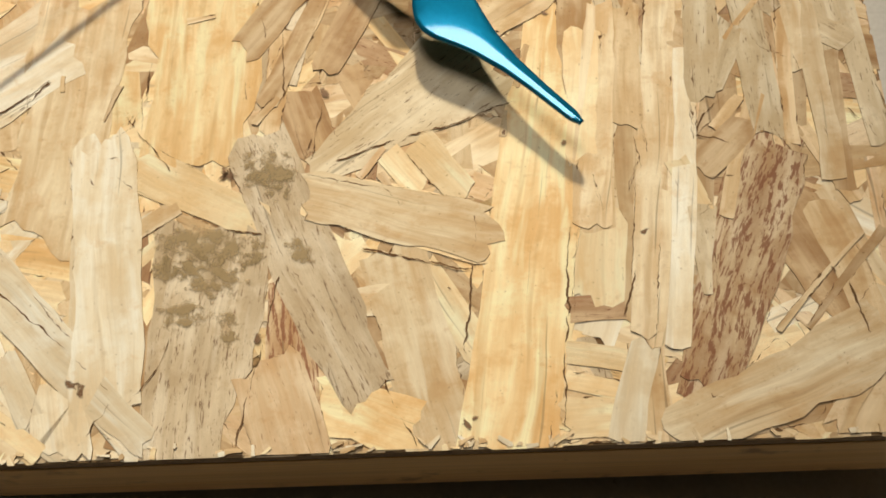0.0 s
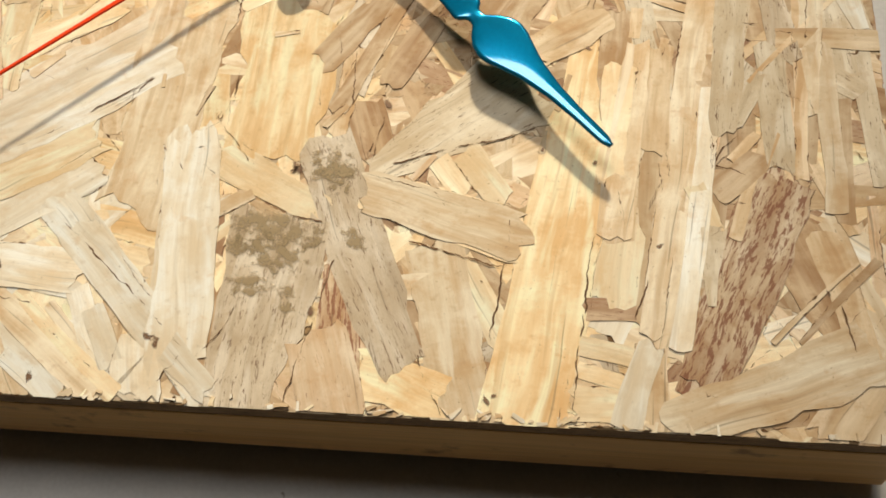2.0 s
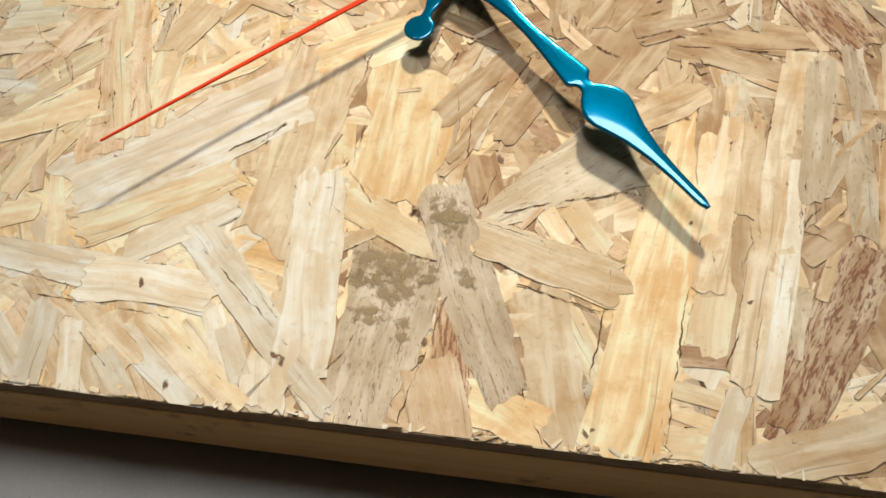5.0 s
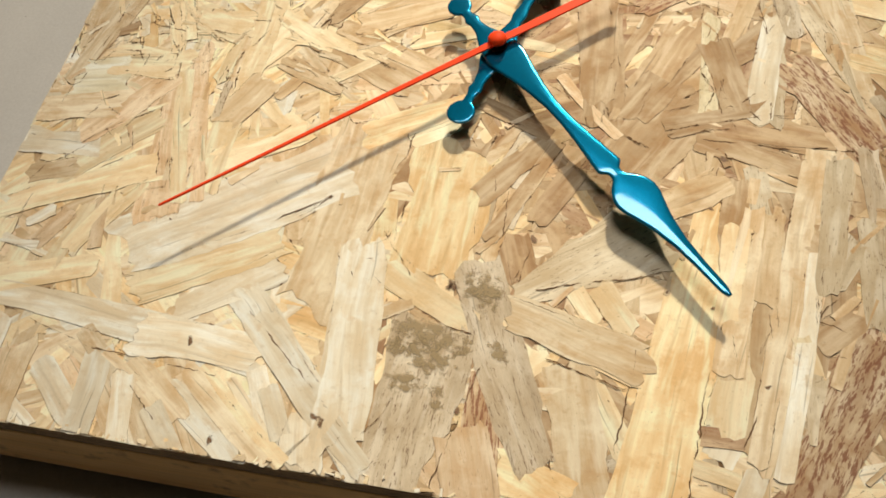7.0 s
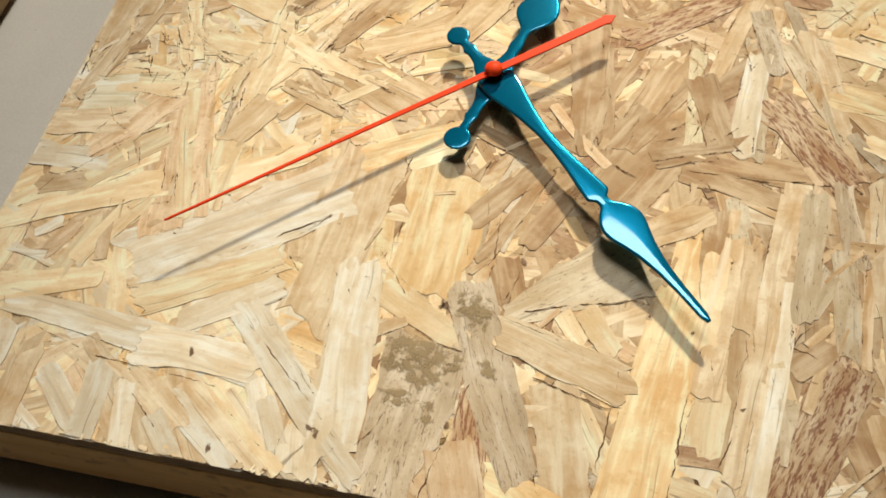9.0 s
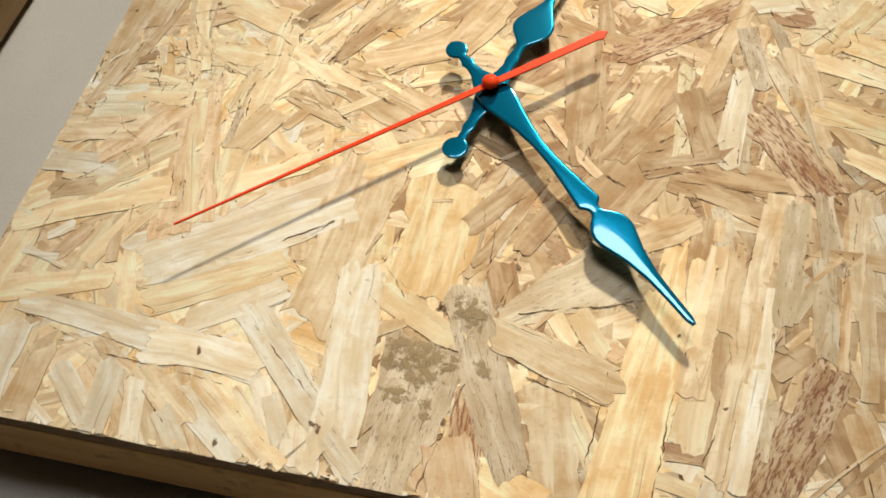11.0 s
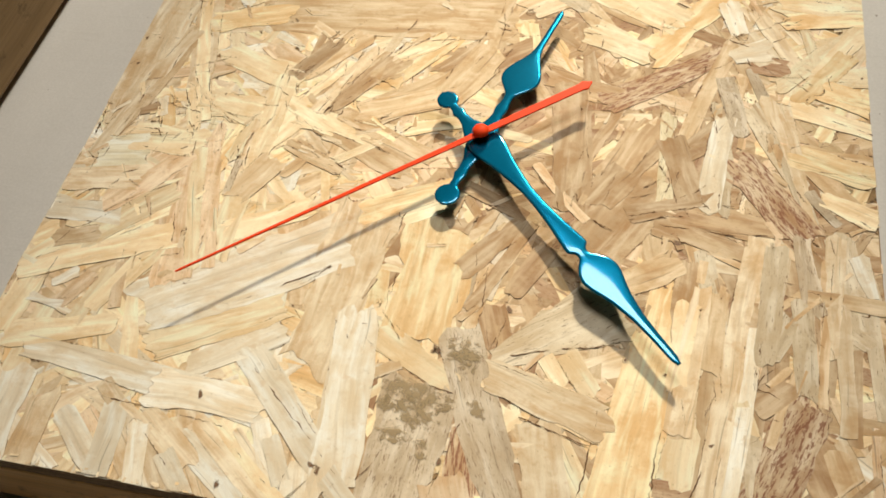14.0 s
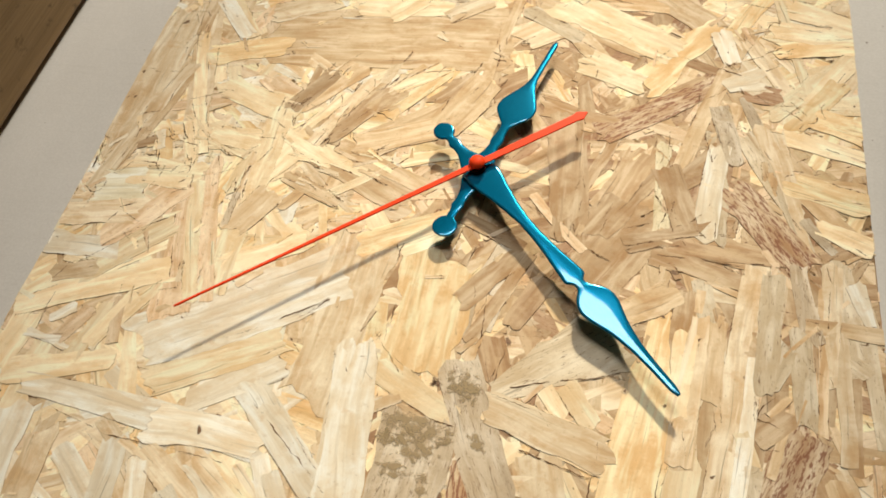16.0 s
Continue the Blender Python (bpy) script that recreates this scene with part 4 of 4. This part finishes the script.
crack_shade(0.57, -5.77, 0.82, -5.41)
crack_shade(0.82, -5.41, 0.72, -4.64)
crack_shade(7.44, -10.39, 7.24, -12.29)
crack_shade(7.24, -12.29, 7.03, -14.60)
crack_shade(5.47, -10.02, 5.37, -11.25)
crack_shade(5.37, -11.25, 5.04, -14.63)
crack_shade(11.21, -7.11, 10.45, -8.01)
crack_shade(10.45, -8.01, 10.17, -8.45)
crack_shade(10.16, -8.52, 11.05, -8.77)
crack_shade(3.10, -10.64, 5.37, -11.23)
crack_shade(6.75, -14.69, 6.98, -13.74)
crack_shade(-5.35, -6.93, -4.23, -6.13)
crack_shade(8.34, -12.34, 8.82, -10.83)
crack_shade(1.91, -8.89, 5.54, -9.73)
crack_shade(4.22, -14.71, 3.57, -13.38)
crack_shade(8.19, -13.46, 7.28, -13.36)
crack_shade(13.33, -8.08, 13.86, -8.90)
crack_shade(12.92, -12.89, 12.68, -11.87)
crack_shade(-3.71, -11.58, -3.06, -12.28)
crack_shade(-13.57, -11.31, -10.17, -12.21)
crack_shade(-10.17, -12.21, -6.05, -12.52)
crack_shade(-4.30, -6.15, -5.86, -7.22)
crack_shade(-15.52, 2.93, -15.89, 2.55)
crack_shade(-5.71, -10.40, -2.01, -13.43)
crack_shade(-15.43, -0.49, -13.84, 2.53)
crack_shade(-13.84, 2.53, -13.60, 5.00)
crack_shade(-7.92, 0.77, -6.89, 0.13)
crack_shade(-6.89, 0.13, -5.70, -1.18)
crack_shade(-9.82, 3.63, -7.32, 2.89)
crack_shade(-7.31, 5.08, -4.64, 5.00)
crack_shade(-4.64, 5.00, -2.06, 5.60)
crack_shade(-12.59, 2.00, -11.28, 0.86)
crack_shade(-0.40, 7.33, -0.44, 9.16)
crack_shade(6.82, -2.74, 9.87, -2.93)
crack_shade(5.57, -1.79, 7.52, -1.03)
crack_shade(11.97, 4.19, 10.31, 5.39)
crack_shade(-5.59, -7.51, -4.21, -6.16)
crack_shade(12.72, 2.83, 14.17, 2.30)
crack_shade(12.22, 0.33, 14.03, 0.38)
crack_shade(2.23, -6.83, 1.97, -8.76)
crack_shade(-1.18, -8.61, -2.46, -6.95)
crack_shade(1.19, -5.17, 1.29, -6.96)
crack_shade(-14.57, -6.09, -15.30, -7.45)
crack_shade(-14.52, 0.98, -11.66, 0.19)
crack_shade(-5.02, 1.56, -3.82, 2.47)
dark_ring(0.77, 7.51, 0.17)

# crushed pale chips along the front rim, one joined mesh
verts, faces, grain, slots = [], [], [], []
for k in range(95):
    x, y = rng.uniform(X0 + 0.1, X1 - 0.1), Y0 + abs(rng.gauss(0.0, 0.10)) + 0.02
    length, width, angle = rng.uniform(0.08, 0.34), rng.uniform(0.05, 0.13), rng.uniform(0, 180)
    poly = outline(x, y, length, width, width * rng.uniform(0.4, 1.0), angle, 1.5)
    if len(poly) < 4:
        continue
    v, f, g = flake_data(poly, x, y, angle, rng.uniform(0.018, 0.045), 0.05, (rng.uniform(-0.05, 0.05), rng.uniform(-0.12, 0.12)), rng.uniform(0, 40))
    base = len(verts)
    c, s = math.cos(radians(angle)), math.sin(radians(angle))
    verts += [((x * CM + c * a - s * b), (y * CM + s * a + c * b), h) for a, b, h in v]
    grain += g
    faces += [tuple(i + base for i in q) for q in f]
    slots += [TONE_NAMES.index(rng.choice(["white", "cream", "pale", "tan"]))] + [len(TONE_NAMES)] * (len(f) - 1)
chips = new("chip", flake_mesh("chip", verts, faces, grain, slots, [M[k] for k in TONE_NAMES] + [EDGE]))
chips.parent = board
tagged(chips, "crushed pale chips along the sawn rim", kind="stuff")

# small splinters and short painted shade lines along the borders of the large shavings, one joined mesh each
verts, faces, grain, slots = [], [], [], []
spots_at = [b for b in BORDERS if b[0][1] > -9.5]
for k in range(190):
    (px, py), along = rng.choice(spots_at)
    x, y = px + rng.gauss(0, 0.12), py + rng.gauss(0, 0.12)
    length, width, angle = rng.uniform(0.35, 1.1), rng.uniform(0.10, 0.32), along + rng.gauss(0, 14)
    poly = outline(x, y, length, width, width * rng.uniform(0.1, 1.0), angle, 1.3)
    if len(poly) < 4:
        continue
    v, f, g = flake_data(poly, x, y, angle, 0.0165 + 0.003 * k / 190, 0.03, (rng.uniform(-0.002, 0.002), rng.uniform(-0.006, 0.006)), rng.uniform(0, 40))
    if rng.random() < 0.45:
        crevice_shade(poly, 0.0165 + 0.003 * k / 190, 0.2)
    base = len(verts)
    c, s = math.cos(radians(angle)), math.sin(radians(angle))
    verts += [((x * CM + c * a - s * b), (y * CM + s * a + c * b), h) for a, b, h in v]
    grain += g
    faces += [tuple(i + base for i in q) for q in f]
    slots += [TONE_NAMES.index(rng.choice(["tan", "tan", "pale", "rustpale", "dun"] if x > -3 else LIGHT_TONES))] + [len(TONE_NAMES)] * (len(f) - 1)
splinters = new("splinter", flake_mesh("splinter", verts, faces, grain, slots, [M[k] for k in TONE_NAMES] + [EDGE]))
splinters.parent = board
tagged(splinters, "small loose splinters pressed between the shavings", kind="stuff")
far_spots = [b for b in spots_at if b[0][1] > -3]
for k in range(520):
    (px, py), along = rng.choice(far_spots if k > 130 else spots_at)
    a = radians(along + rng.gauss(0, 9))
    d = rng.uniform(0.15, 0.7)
    crevice_shade([(px, py), (px + d / 2 * math.cos(a), py + d / 2 * math.sin(a)), (px + d * math.cos(a + 0.06), py + d * math.sin(a + 0.06)), (px + d * 1.3 * math.cos(a + 0.1), py + d * 1.3 * math.sin(a + 0.1))], 0.0205, 0.8)

# all border ribbons: gap shade drawn as dark strips lying on the face
seam_shade_mesh = bpy.data.meshes.new("seam_shade")
seam_shade_mesh.from_pydata(GAP_SHADE[0], [], GAP_SHADE[1])
seam_shade_mesh.materials.append(DARK_LINE)
seam_shade = new("seam_shade", seam_shade_mesh)
seam_shade.parent = board
tagged(seam_shade, "thin dark lines painting the shade of gaps between the shavings", kind="stuff")
